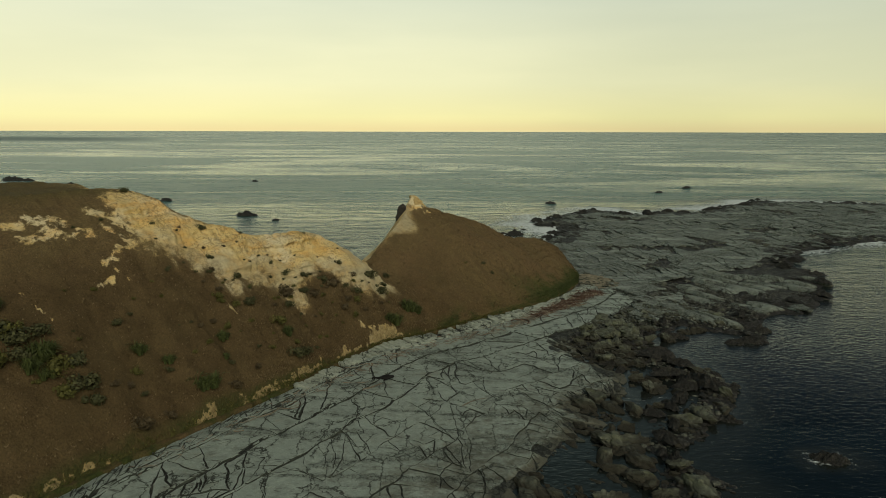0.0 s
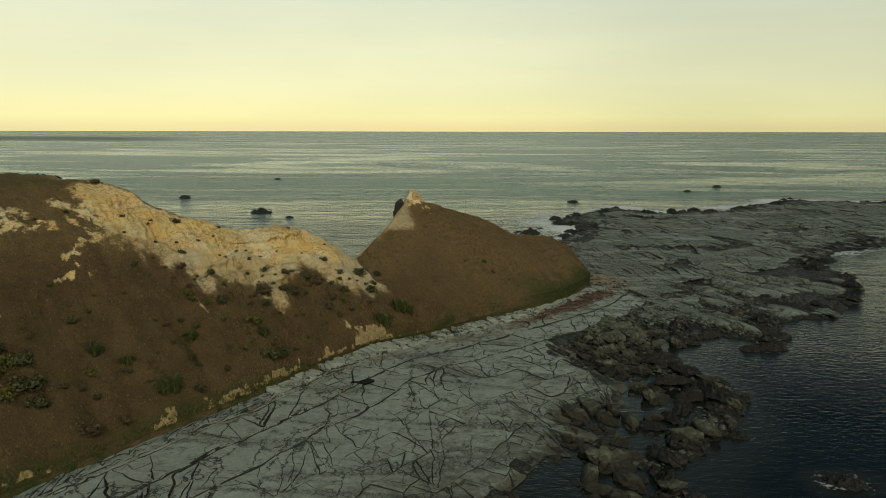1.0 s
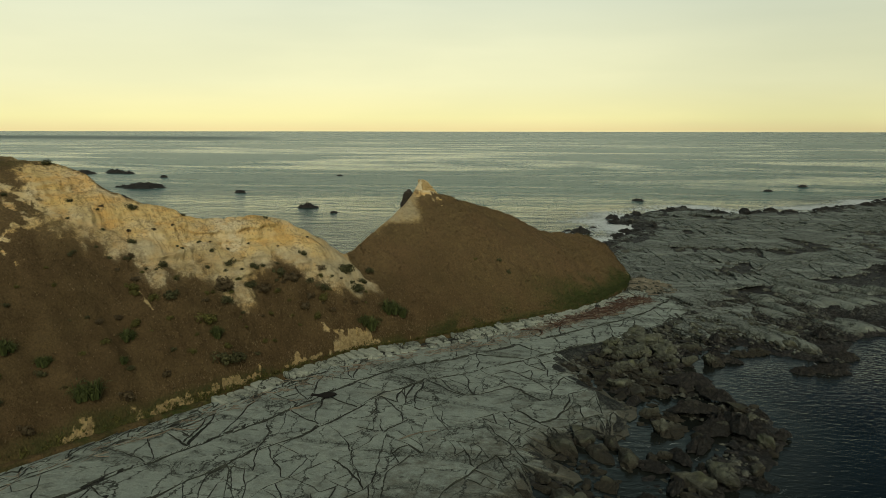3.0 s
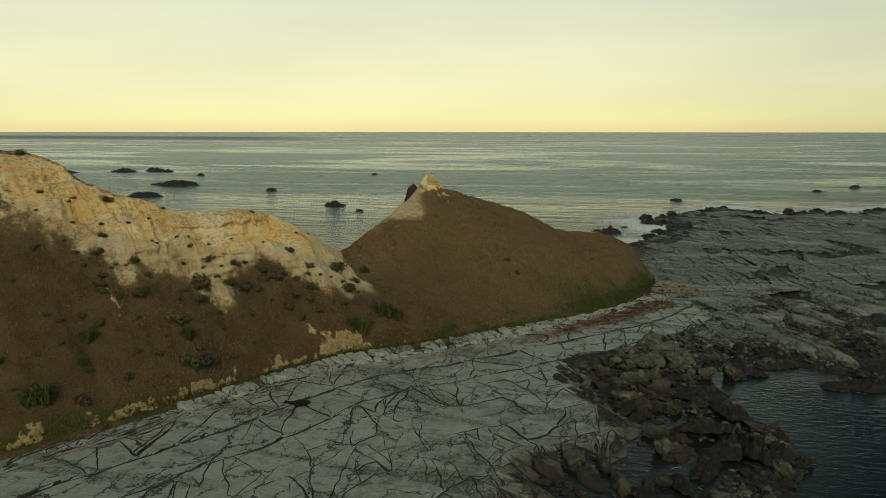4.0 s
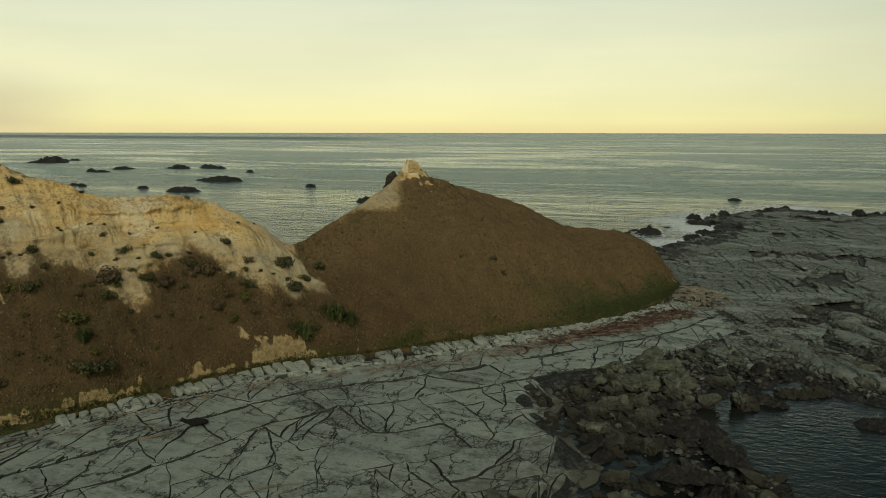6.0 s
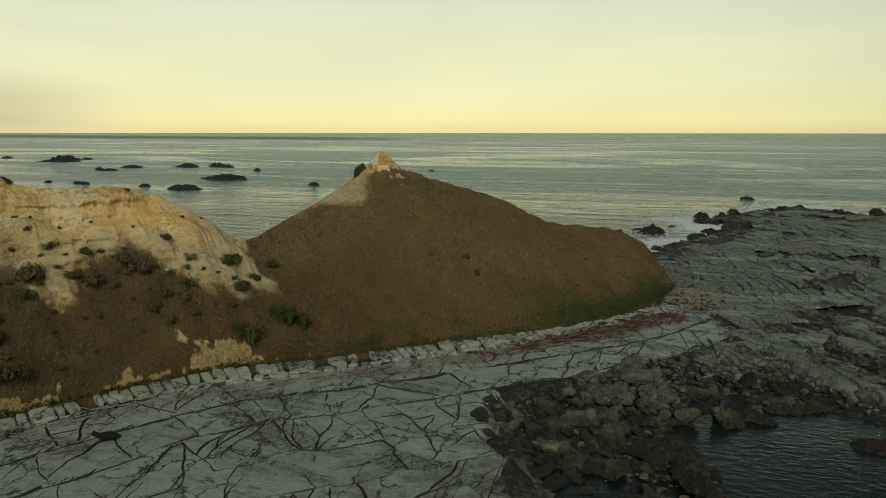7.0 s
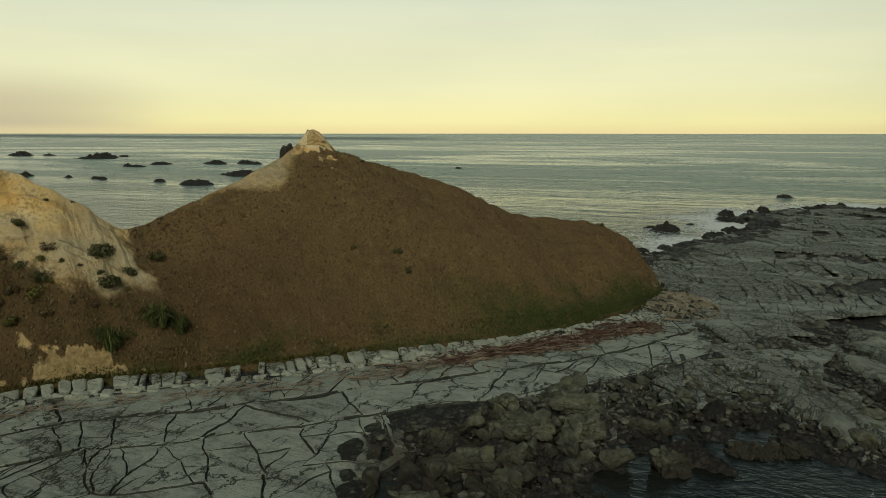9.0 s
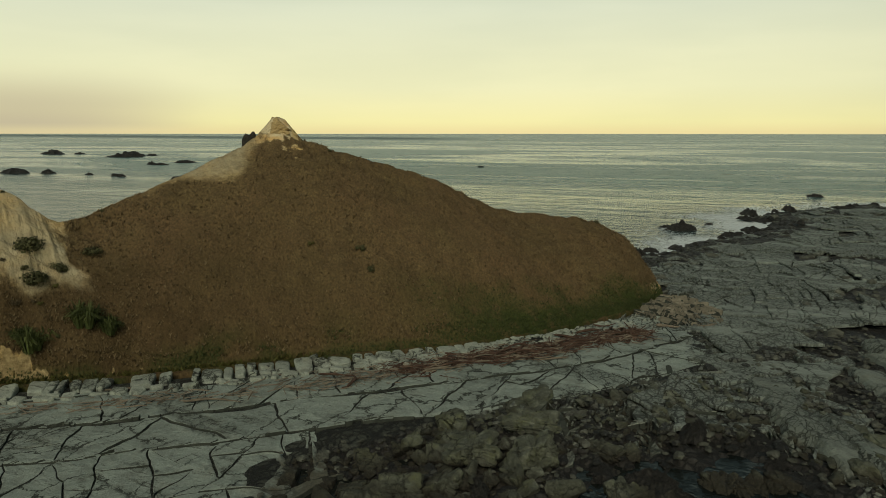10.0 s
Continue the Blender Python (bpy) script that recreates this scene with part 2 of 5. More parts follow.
def slab_material(name, a, b, c, weed, net=0.035, dense=0.0, wet=0.35):
    m = Mat(name, 0.7, 0.35)
    a, b, c = (tuple(v * 1.2 for v in q) for q in (a, b, c))
    info = m.n("ShaderNodeObjectInfo").outputs["Random"]
    isl = m.geo.outputs["Random Per Island"]
    tone = m.math("FRACT", m.math("ADD", info, isl), 0.0)
    big, mid, fine = m.noise(0.13, 4, 0.6), m.noise(0.9, 6, 0.65), m.noise(7.0, 5, 0.7)
    col = m.ramp(mid, [(0.20, a), (0.5, b), (0.85, c)])
    col = m.mix(m.grey(tone, 0, 1, 0.0, 0.35), col, a)
    # ochre crust and dark weed film in patches
    col = m.mix(m.grey(m.noise(0.30, 5, 0.7), 0.56, 0.78, 0.0, 0.45), col, (0.22, 0.185, 0.110))
    col = m.mix(m.grey(m.noise(0.55, 6, 0.75), 0.50, 0.72, 0.0, weed), col, (0.050, 0.046, 0.034))
    col = m.mix(m.grey(fine, 0.25, 0.65, 0.5, 0.0), col, (0.07, 0.075, 0.06))
    # brown tidal crust on the low rims
    sep = m.n("ShaderNodeSeparateXYZ")
    m.link(m.geo.outputs["Position"], sep.inputs[0])
    tide = m.grey(m.math("ADD", sep.outputs["Z"], m.grey(m.noise(0.7, 5, 0.7), 0.2, 0.8, -0.35, 0.35)), wet, wet + 0.40, 0.9, 0.0)
    col = m.mix(tide, col, m.mix(m.grey(fine, 0.3, 0.7), (0.046, 0.041, 0.027), (0.115, 0.103, 0.066)))
    # hairline joints, and weedy corridors of dense fractures
    line = m.math("MULTIPLY", m.cracks(0.30, 0.085, (1, 0.40, 0.0), radians(35), 0.6, 0.66), m.grey(m.noise(0.12, 3), 0.42, 0.47))
    band = m.grey(m.noise(1.0, 3, 0.55, m.pos((0.050, 0.20, 0.0), radians(-62)), 0.6), 0.55 - 0.22 * dense, 0.61 - 0.16 * dense)
    band = m.math("MAXIMUM", band, m.grey(m.noise(1.0, 3, 0.55, m.pos((0.045, 0.24, 0.0), radians(-100)), 0.6), 0.57 - 0.22 * dense, 0.63 - 0.16 * dense))
    mesh = m.math("MAXIMUM", m.cracks(0.85, net * 1.3, (1, 0.6, 0.0), radians(20), 0.5, 0.75), m.math("MULTIPLY", m.cracks(2.3, net * 0.8, (1, 0.6, 0.0), radians(50), 0.5, 0.7), 0.7))
    line = m.math("MAXIMUM", line, m.math("MULTIPLY", mesh, band))
    col = m.mix(m.math("MULTIPLY", band, 0.22), col, (0.085, 0.095, 0.075))
    col = m.mix(m.math("MULTIPLY", line, 0.92), col, (0.030, 0.034, 0.025))
    # short dark pits along the bedding
    fleck = m.noise(1.0, 6, 0.75, m.pos((0.45, 1.9, 0.5), radians(-44)))
    col = m.mix(m.grey(fleck, 0.58, 0.64, 0.0, 0.8), col, (0.060, 0.062, 0.048))
    n1 = m.bump(mid, 0.50, 0.75)
    n2 = m.bump(fine, 0.12, 0.8, n1)
    n2 = m.bump(m.grey(line, 0, 1, 1, 0), 0.10, 0.8, n2)
    return m.done(col, n2)


def dark_rock_material(name="wet_dark_rock", lift=1.0, dries=True):
    m = Mat(name, 0.65, 0.4)
    mid, fine = m.noise(0.8, 6, 0.7), m.noise(6.0, 5, 0.7)
    tone = m.n("ShaderNodeObjectInfo").outputs["Random"]
    col = m.ramp(mid, [(0.28, (0.022 * lift, 0.020 * lift, 0.017 * lift)), (0.5, (0.058 * lift, 0.052 * lift, 0.044 * lift)), (0.75, (0.115 * lift, 0.108 * lift, 0.092 * lift))])
    col = m.mix(m.grey(m.noise(0.22, 4, 0.65), 0.5, 0.72, 0.0, 0.5), col, (0.050, 0.044, 0.033))
    col = m.mix(m.grey(m.noise(0.35, 4, 0.7, m.pos((1, 1, 1), 1.0)), 0.55, 0.75, 0.0, 0.5), col, (0.070, 0.066, 0.026))
    col = m.mix(m.grey(tone, 0, 1, 0.0, 0.35), col, (0.030, 0.027, 0.023))
    col = m.mix(m.grey(fine, 0.25, 0.75, 0.5, 0.0), col, (0.018, 0.017, 0.015))
    sep = m.n("ShaderNodeSeparateXYZ")
    m.link(m.geo.outputs["Position"], sep.inputs[0])
    dry = m.grey(m.math("ADD", sep.outputs["Z"], m.grey(m.noise(0.9, 6, 0.75), 0.2, 0.8, -0.6, 0.6)), 0.55, 1.15, 0.0, 0.7)
    if dries:
        col = m.mix(dry, col, m.mix(m.grey(fine, 0.3, 0.75), (0.080, 0.084, 0.068), (0.220, 0.228, 0.184)))
    if dries:
        # weedy silt in the joints between the slabs
        col = m.mix(m.attr("silt"), col, m.ramp(fine, [(0.3, (0.030, 0.033, 0.024)), (0.7, (0.085, 0.090, 0.068))]))
    gap = m.math("MAXIMUM", m.cracks(0.55, 0.16, (1, 0.5, 1), 0.95), m.cracks(1.7, 0.07, (1, 0.7, 1), 0.3))
    col = m.mix(m.math("MULTIPLY", gap, 0.85), col, (0.010, 0.010, 0.008))
    n1 = m.bump(m.noise(1.7, 7, 0.75), 0.40, 0.9)
    n2 = m.bump(fine, 0.12, 0.9, n1)
    n2 = m.bump(m.grey(gap, 0, 1, 1, 0), 0.20, 0.9, n2)
    return m.done(col, n2, m.grey(mid, 0.3, 0.7, 0.5, 0.85))


def sea_material():
    m = Mat("sea_water", 0.2, 0.29)
    m.b.inputs["IOR"].default_value = 1.333
    # long smooth slicks between ruffled water
    slick = m.noise(1.0, 5, 0.6, m.pos((0.0024, 0.0066, 0.0), radians(-10)), 1.7)
    calm = m.grey(slick, 0.47, 0.60)
    # a darker, rougher streak far out to the north-west
    sep = m.n("ShaderNodeSeparateXYZ")
    m.link(m.geo.outputs["Position"], sep.inputs[0])
    side = m.math("DIVIDE", sep.outputs["X"], sep.outputs["Y"])
    streak = m.math("MULTIPLY", m.grey(side, -0.36, -0.50), m.math("MULTIPLY", m.grey(sep.outputs["Y"], 1800, 2150), m.grey(sep.outputs["Y"], 2700, 2350)))
    calm = m.math("MULTIPLY", m.math("MULTIPLY", m.math("MULTIPLY", calm, m.grey(sep.outputs["Y"], 150, 320)), m.grey(sep.outputs["Y"], 700, 2400, 1.0, 0.3)), m.grey(streak, 0, 1, 1, 0))
    wave = m.noise(1.0, 2, 0.6, m.pos((0.20, 0.42, 0.3), radians(18)), 0.5)
    chop = m.noise(1.0, 3, 0.6, m.pos((0.75, 1.25, 1.0), radians(-14)), 0.3)
    roller = m.noise(1.0, 4, 0.6, m.pos((0.050, 0.135, 0.0), radians(-22)), 0.9)
    swell = m.noise(1.0, 2, 0.5, m.pos((0.028, 0.075, 0.0), radians(-18)))
    h = m.math("ADD", m.math("MULTIPLY", wave, m.grey(sep.outputs["Y"], 130, 330, 0.45, 1.5)), m.math("MULTIPLY", chop, m.grey(sep.outputs["Y"], 130, 330, 1.1, 0.55)))
    amp = m.math("MULTIPLY", m.grey(calm, 0.0, 1.0, 1.0, 0.25), m.grey(sep.outputs["Y"], 110, 330, 0.056, 0.36))
    # ripples too fine to tell apart far out
    amp = m.math("MULTIPLY", amp, m.grey(sep.outputs["Y"], 300, 900, 1.0, 0.12))
    rolls = m.math("MULTIPLY", m.math("MULTIPLY", roller, 5.0), m.math("MULTIPLY", m.grey(sep.outputs["Y"], 130, 330, 0.0, 0.28), m.grey(sep.outputs["Y"], 330, 1000, 1.0, 0.15)))
    n1 = m.bump(m.math("ADD", m.math("MULTIPLY", h, amp), rolls), 1.25, 1.0)
    n2 = m.bump(m.math("MULTIPLY", swell, m.grey(sep.outputs["Y"], 130, 330)), 3.0, 0.5, n1)
    m.b.inputs["Specular Tint"].default_value = (0.74, 1.0, 0.93, 1)
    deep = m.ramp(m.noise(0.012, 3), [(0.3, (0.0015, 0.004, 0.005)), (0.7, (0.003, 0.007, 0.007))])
    # the sky's pale green sheen on far water, put into the base colour
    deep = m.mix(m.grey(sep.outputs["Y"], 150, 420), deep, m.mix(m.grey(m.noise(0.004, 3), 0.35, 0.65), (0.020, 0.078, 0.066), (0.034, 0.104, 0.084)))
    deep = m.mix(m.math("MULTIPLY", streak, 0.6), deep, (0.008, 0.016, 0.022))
    # white water along the rocks, over a shallow bottom
    near = m.attr("surf")
    deep = m.mix(m.grey(near, 0.10, 0.45, 0.0, 0.5), deep, m.mix(m.noise(0.5, 5, 0.7), (0.012, 0.014, 0.011), (0.036, 0.037, 0.029)))
    lace = m.noise(1.0, 7, 0.8, m.pos((0.6, 0.6, 0.0)), 1.6)
    foam = m.grey(m.math("ADD", m.math("MULTIPLY", near, 0.66), lace), 0.94, 1.07)
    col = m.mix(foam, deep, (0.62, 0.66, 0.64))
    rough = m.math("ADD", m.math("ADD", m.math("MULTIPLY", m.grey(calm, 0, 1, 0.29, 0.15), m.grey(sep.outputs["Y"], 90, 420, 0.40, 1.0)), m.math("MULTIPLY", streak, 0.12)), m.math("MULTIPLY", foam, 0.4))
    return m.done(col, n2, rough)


def plain_rock(name, a, b, c, rough=0.85, tide=False):
    """Rock with stains, its tone varied from piece to piece."""
    m = Mat(name, rough, 0.25)
    mid, fine = m.noise(0.9, 6, 0.68), m.noise(7.0, 5, 0.7)
    col = m.ramp(mid, [(0.28, a), (0.52, b), (0.75, c)])
    tone = m.math("FRACT", m.math("ADD", m.n("ShaderNodeObjectInfo").outputs["Random"], m.geo.outputs["Random Per Island"]), 0.0)
    col = m.mix(m.grey(tone, 0, 1, 0.0, 0.45), col, a)
    col = m.mix(m.grey(fine, 0.25, 0.75, 0.4, 0.0), col, tuple(v * 0.35 for v in a))
    if tide:
        # lichen on the tops, black weed below the tide line
        sep = m.n("ShaderNodeSeparateXYZ")
        m.link(m.geo.outputs["Position"], sep.inputs[0])
        lich = m.grey(m.noise(0.6, 5, 0.7), 0.50, 0.70, 0.0, 0.42)
        col = m.mix(lich, col, (0.140, 0.150, 0.058))
        low = m.grey(m.math("ADD", sep.outputs["Z"], m.grey(m.noise(0.8, 5, 0.7), 0.2, 0.8, -0.45, 0.45)), 0.50, 1.30, 0.94, 0.0)
        col = m.mix(low, col, m.mix(m.grey(fine, 0.3, 0.7), (0.012, 0.011, 0.008), (0.050, 0.044, 0.030)))
        gap = m.math("MULTIPLY", m.cracks(0.50, 0.07, (1, 0.6, 0.8), 0.9), m.grey(m.noise(0.5, 3), 0.42, 0.55))
        col = m.mix(m.math("MULTIPLY", gap, 0.8), col, (0.012, 0.012, 0.009))
    n1 = m.bump(m.noise(1.7, 6, 0.7), 0.30, 0.8)
    return m.done(col, m.bump(fine, 0.10, 0.9, n1))


def leaf_material(name, a, b):
    m = Mat(name, 0.7, 0.2)
    col = m.ramp(m.geo.outputs["Random Per Island"], [(0.0, a), (1.0, b)])
    tone = m.n("ShaderNodeObjectInfo").outputs["Random"]
    col = m.mix(m.grey(tone, 0, 1, 0.0, 0.4), col, a)
    return m.done(col)


MAT_BOULDER = plain_rock("olive_grey_boulder", (0.046, 0.049, 0.035), (0.125, 0.133, 0.099), (0.300, 0.318, 0.246), 0.8, True)
MAT_RUBBLE = plain_rock("shore_rubble", (0.042, 0.043, 0.034), (0.125, 0.130, 0.102), (0.300, 0.310, 0.250))
MAT_CLAY = plain_rock("yellow_mudstone", (0.40, 0.285, 0.125), (0.57, 0.42, 0.19), (0.66, 0.51, 0.26))
MAT_OCHRE = plain_rock("ochre_beds", (0.15, 0.135, 0.098), (0.27, 0.245, 0.18), (0.41, 0.375, 0.28))
MAT_CRAG = plain_rock("dark_crag", (0.035, 0.030, 0.024), (0.060, 0.052, 0.040), (0.095, 0.082, 0.060))
MAT_WOOD = plain_rock("weathered_driftwood", (0.13, 0.105, 0.075), (0.25, 0.21, 0.155), (0.40, 0.35, 0.26))
MAT_TANGLE = plain_rock("red_brown_driftwood", (0.055, 0.033, 0.023), (0.115, 0.067, 0.046), (0.250, 0.185, 0.130))
MAT_CHAR = plain_rock("blackened_log", (0.008, 0.007, 0.006), (0.014, 0.013, 0.012), (0.025, 0.022, 0.020))
MAT_FLAX = leaf_material("green_flax_leaf", (0.034, 0.044, 0.014), (0.100, 0.118, 0.036))
MAT_LEAF = leaf_material("olive_shrub_leaf", (0.034, 0.036, 0.016), (0.098, 0.096, 0.040))
MAT_YELLOW = leaf_material("yellow_green_leaf", (0.060, 0.058, 0.016), (0.120, 0.115, 0.030))
MAT_DEAD = leaf_material("dead_brown_leaf", (0.050, 0.038, 0.020), (0.118, 0.088, 0.046))
MAT_STRAW = leaf_material("dry_grass_blade", (0.098, 0.070, 0.036), (0.185, 0.134, 0.067))
MAT_TURF = leaf_material("green_grass_blade", (0.026, 0.036, 0.012), (0.070, 0.088, 0.026))
MAT_STEM = plain_rock("shrub_stem", (0.030, 0.022, 0.015), (0.055, 0.042, 0.030), (0.090, 0.070, 0.050))

MAT_HILL = hill_material()
MAT_SLAB = slab_material("grey_mudstone", (0.195, 0.228, 0.196), (0.280, 0.325, 0.278), (0.370, 0.412, 0.348), 0.5)
MAT_SLAB_FAR = slab_material("grey_mudstone_weathered", (0.160, 0.184, 0.161), (0.240, 0.272, 0.234), (0.330, 0.366, 0.312), 0.40, 0.06, 0.55, 0.22)
MAT_PALE = slab_material("pale_blocks", (0.24, 0.27, 0.22), (0.33, 0.36, 0.295), (0.42, 0.44, 0.36), 0.25)
MAT_BED = slab_material("grey_rock_bed", (0.116, 0.132, 0.112), (0.188, 0.213, 0.180), (0.275, 0.304, 0.254), 0.5, 0.05, 0.3, 0.25)
MAT_ROUGH = slab_material("olive_grey_bedrock", (0.118, 0.128, 0.100), (0.225, 0.243, 0.198), (0.350, 0.372, 0.308), 0.5, 0.06, 0.6, 0.0)
MAT_DARK = dark_rock_material()
MAT_BLACK = dark_rock_material("black_weedy_rock", 0.62, False)
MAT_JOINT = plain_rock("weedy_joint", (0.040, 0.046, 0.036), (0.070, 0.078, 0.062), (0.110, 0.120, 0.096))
MAT_SEA = sea_material()

# ---- the plan ----
# pairs of hill foot (x, y) and ridge (x, y, z), from the landward end to the nose
SPINE = [(-78, 5, -112, 35, 28.0), (-50, 50, -82, 72, 28.2), (-36.5, 75.5, -63, 97, 28.5), (-25, 95, -49, 110.5, 28.7), (-21, 102, -40, 112, 24.4),
         (-17, 110.5, -31.5, 117.5, 21.0), (-11.5, 119.5, -24.3, 124.1, 20.0), (-8, 123, -18.5, 128.5, 17.2), (-3, 127.2, -14.5, 132.0, 13.8), (3, 133, -12.0, 139.0, 16.0),
         (8, 138.3, -9, 147, 19.3), (13, 143, -6.3, 154.8, 22.7), (18, 148, -0.3, 156.8, 20.2), (24, 155, 8.5, 164.4, 16.8), (29, 163.5, 15.6, 171.0, 12.6),
         (32.6, 171.5, 23.9, 180.5, 10.7), (34.2, 179, 29, 184, 7.4), (33, 186, 29, 189, 3.0)]
# the line where the rock shelf meets the sea, round the point
COAST = [(-20, -60), (2, -20), (16, 30), (27, 66), (29, 82), (36, 92), (41, 102), (38, 113), (34, 118), (32.5, 124.5), (33.5, 130), (38, 134), (43, 134.5), (46, 138), (48.5, 141), (52, 136), (55.5, 132.5), (60, 138), (66, 144),
         (74, 147), (84, 162), (94, 178), (101, 186), (97, 203), (108, 220), (126, 231), (140, 243), (165, 249), (210, 262), (250, 300), (245, 345), (213, 372), (165, 380), (140, 352), (118, 330), (84, 318),
         (72, 338), (44, 305), (40, 288), (49, 276), (40, 252), (30, 228), (22, 205), (4, 190), (-14, 172), (-28, 150), (-38, 140), (-70, 138), (-130, 120), (-260, 60), (-260, -60)]
# the pale flat slabs below the hill
FLAT = [(-75, 5), (-36, 74), (-22, 99), (-10, 120), (3, 131.5), (18, 146.5), (28, 160), (34, 172), (40, 166), (44, 156), (38, 146), (33, 140), (26, 132), (19.5, 122.5), (23.5, 114),
        (27.5, 109), (26.3, 101), (17, 96.5), (18.4, 90.5), (11.5, 78), (5, 68.5), (-2, 50), (-20, 10)]
# strips of bare earth on the slope: from, to, width
SCARS = [(-51.1, 84.9, -46.7, 83.8, 0.4), (-14.1, 118.7, -9.2, 122.7, 0.4), (-4.1, 152.9, -2.2, 154.9, 0.8), (-3.5, 152.7, -0.8, 153.3, 0.7),
         (-57.9, 93.7, -56.0, 94.6, 2.0), (-56.0, 96.8, -52.8, 98.7, 2.3), (-54.6, 92.6, -49.0, 99.1, 1.7), (-54.0, 96.0, -52.0, 96.6, 1.8), (-50.7, 102.9, -46.3, 104.2, 2.2), (-44.0, 101.6, -45.3, 95.7, 1.5),
         (-45.3, 95.7, -42.7, 95.8, 1.0), (-44.8, 91.7, -44.2, 94.1, 1.0), (-48.0, 101.5, -44.5, 101.0, 1.6),
         (-33.4, 103.6, -30.0, 102.2, 0.6), (-26.1, 112.0, -23.4, 110.6, 0.5)]
CP = np.array(SPINE)
SPAN = 80
FOOT = spline(CP[:, :2], SPAN)
RIDGE = spline(CP[:, 2:], SPAN)
NS = len(FOOT)


def slab_level(x, y):
    """Top of the tilted slabs, which dip towards the sea."""
    return np.maximum(1.55 - 0.028 * np.maximum((x + 10.5) * 0.80 - (y - 120.0) * 0.60, 0), 0.55)


def shelf_height(x, y):
    """Height of the bare rock shelf."""
    wx, wy = x + 3.0 * fbm(x / 14, y / 14, 3, 5), y + 3.0 * fbm(x / 14 + 40, y / 14, 3, 6)
    d = signed(wx, wy, COAST)
    fl = signed(x, y, FLAT)
    # ribs of upturned beds run out to sea
    a, b = x * 0.55 - y * 0.83, x * 0.83 + y * 0.55
    ribs = ridged(a / 11 + 0.5 * fbm(x / 20, y / 20, 2, 9), b / 3.2, 4, 11)
    lumps = ridged(x / 3.1, y / 3.1, 4, 21)
    base = -1.9 + 1.9 * smooth(-9, 0, d) + (-0.55 + 0.77 * smooth(121, 133, y) + 0.33 * smooth(150, 190, y)) * smooth(0, 6, d)
    rough = smooth(-8, 2, d) * (0.50 + 0.50 * smooth(118, 132, y)) * (1 - 0.55 * smooth(14, 40, d)) * smooth(2.5, -2.0, fl) * (1 - 0.75 * smooth(3, 9, d) * smooth(160, 185, y))
    z = base + rough * (1.7 * (ribs - 0.50) + 0.95 * (lumps - 0.5) + 0.70 * (ridged(x / 1.1, y / 1.1, 3, 23) - 0.5)) + 0.06 * fbm(x, y, 2, 31)
    # gentle dip of the slabs towards the sea
    dip = slab_level(x, y)
    return np.where(fl > -2.0, z * (1 - smooth(-2, 1.5, fl)) + (dip - 0.15 + 0.10 * (lumps - 0.5)) * smooth(-2, 1.5, fl), z), d, fl


def spaced(parts):
    out = []
    for a, b, step in parts:
        out.append(np.arange(a, b, step))
    return np.concatenate(out)


gx = spaced([(-260, -60, 8), (-60, 74, 0.40), (74, 140, 0.8), (140, 262, 1.5)])
gy = spaced([(-60, 50, 2.5), (50, 165, 0.40), (165, 260, 0.7), (260, 392, 1.2)])
GX, GY = np.meshgrid(gx, gy, indexing="ij")
GZ, _, GF = shelf_height(GX, GY)
shelf = grid_mesh("rock_shelf", GX, GY, GZ, [MAT_DARK], {"silt": smooth(-0.5, 0.5, GF)})
tagged(shelf, "dark wet intertidal rock shelf with brown weed", "rock shelf", kind="structure")

# rocks that stand out of the sea: x, y, width
SKERRIES = [(-190, 336, 17), (-213, 401, 23), (-228, 404, 10), (-312, 525, 20), (-330, 512, 20), (-298, 520, 9), (-363, 492, 15), (-220, 344, 6), (-146, 380, 7), (-87, 317, 9),
            (-260, 346, 6), (-347, 452, 11), (-358, 455, 8), (-502, 556, 30), (-519, 602, 14), (-249, 484, 7), (-54, 219, 3), (130, 435, 5), (158, 469, 6), (60.6, 133.5, 5.6),
            (56, 126.5, 7.0), (52.5, 125.5, 4.0), (45.4, 79.2, 5.0), (38, 90.7, 3.6), (76, 151.5, 3.6), (56, 370, 4), (26, 259, 8.5), (22, 262, 4), (25, 224, 4), (30.5, 272, 2.5),
            (55, 372, 5), (-135, 519, 5), (-645, 588, 32), (-620, 600, 14), (-525, 584, 34), (-361, 487, 14), (-340, 344, 20), (-322, 350, 9), (-268, 349, 6), (-289, 350, 5),
            (99, 188, 6), (88, 172, 4.5), (-70, 300, 4)]
# ---- sea ----
sx = np.concatenate([-np.geomspace(4900, 300, 26), np.arange(-290, 300, 3.0), np.geomspace(300, 4900, 26)])
sy = np.concatenate([-np.geomspace(4900, 80, 20), np.arange(-75, 460, 3.0), np.geomspace(462, 4900, 40)])
SX, SY = np.meshgrid(sx, sy, indexing="ij")
SD = signed(SX + 3.0 * fbm(SX / 14, SY / 14, 3, 5), SY + 3.0 * fbm(SX / 14 + 40, SY / 14, 3, 6), COAST)
exposed = 0.47 + 0.53 * smooth(190, 260, SY)
SURF = smooth(-12 - 34 * smooth(200, 270, SY), -4, SD) * exposed * (0.60 + 0.55 * vnoise(SX / 16, SY / 16, 77))
for kx, ky, kw in SKERRIES:
    SURF = np.maximum(SURF, (0.35 + 0.45 * vnoise(SX / 7, SY / 5, 78)) * smooth(kw * 0.5 + 4, kw * 0.5, np.hypot(SX - kx, (SY - ky) * 1.3)))
far = np.hypot(SX, SY)
SZ = 14.0 * smooth(1500, 5200, far)
sea = grid_mesh("sea", SX, SY, SZ, [MAT_SEA], {"surf": SURF})
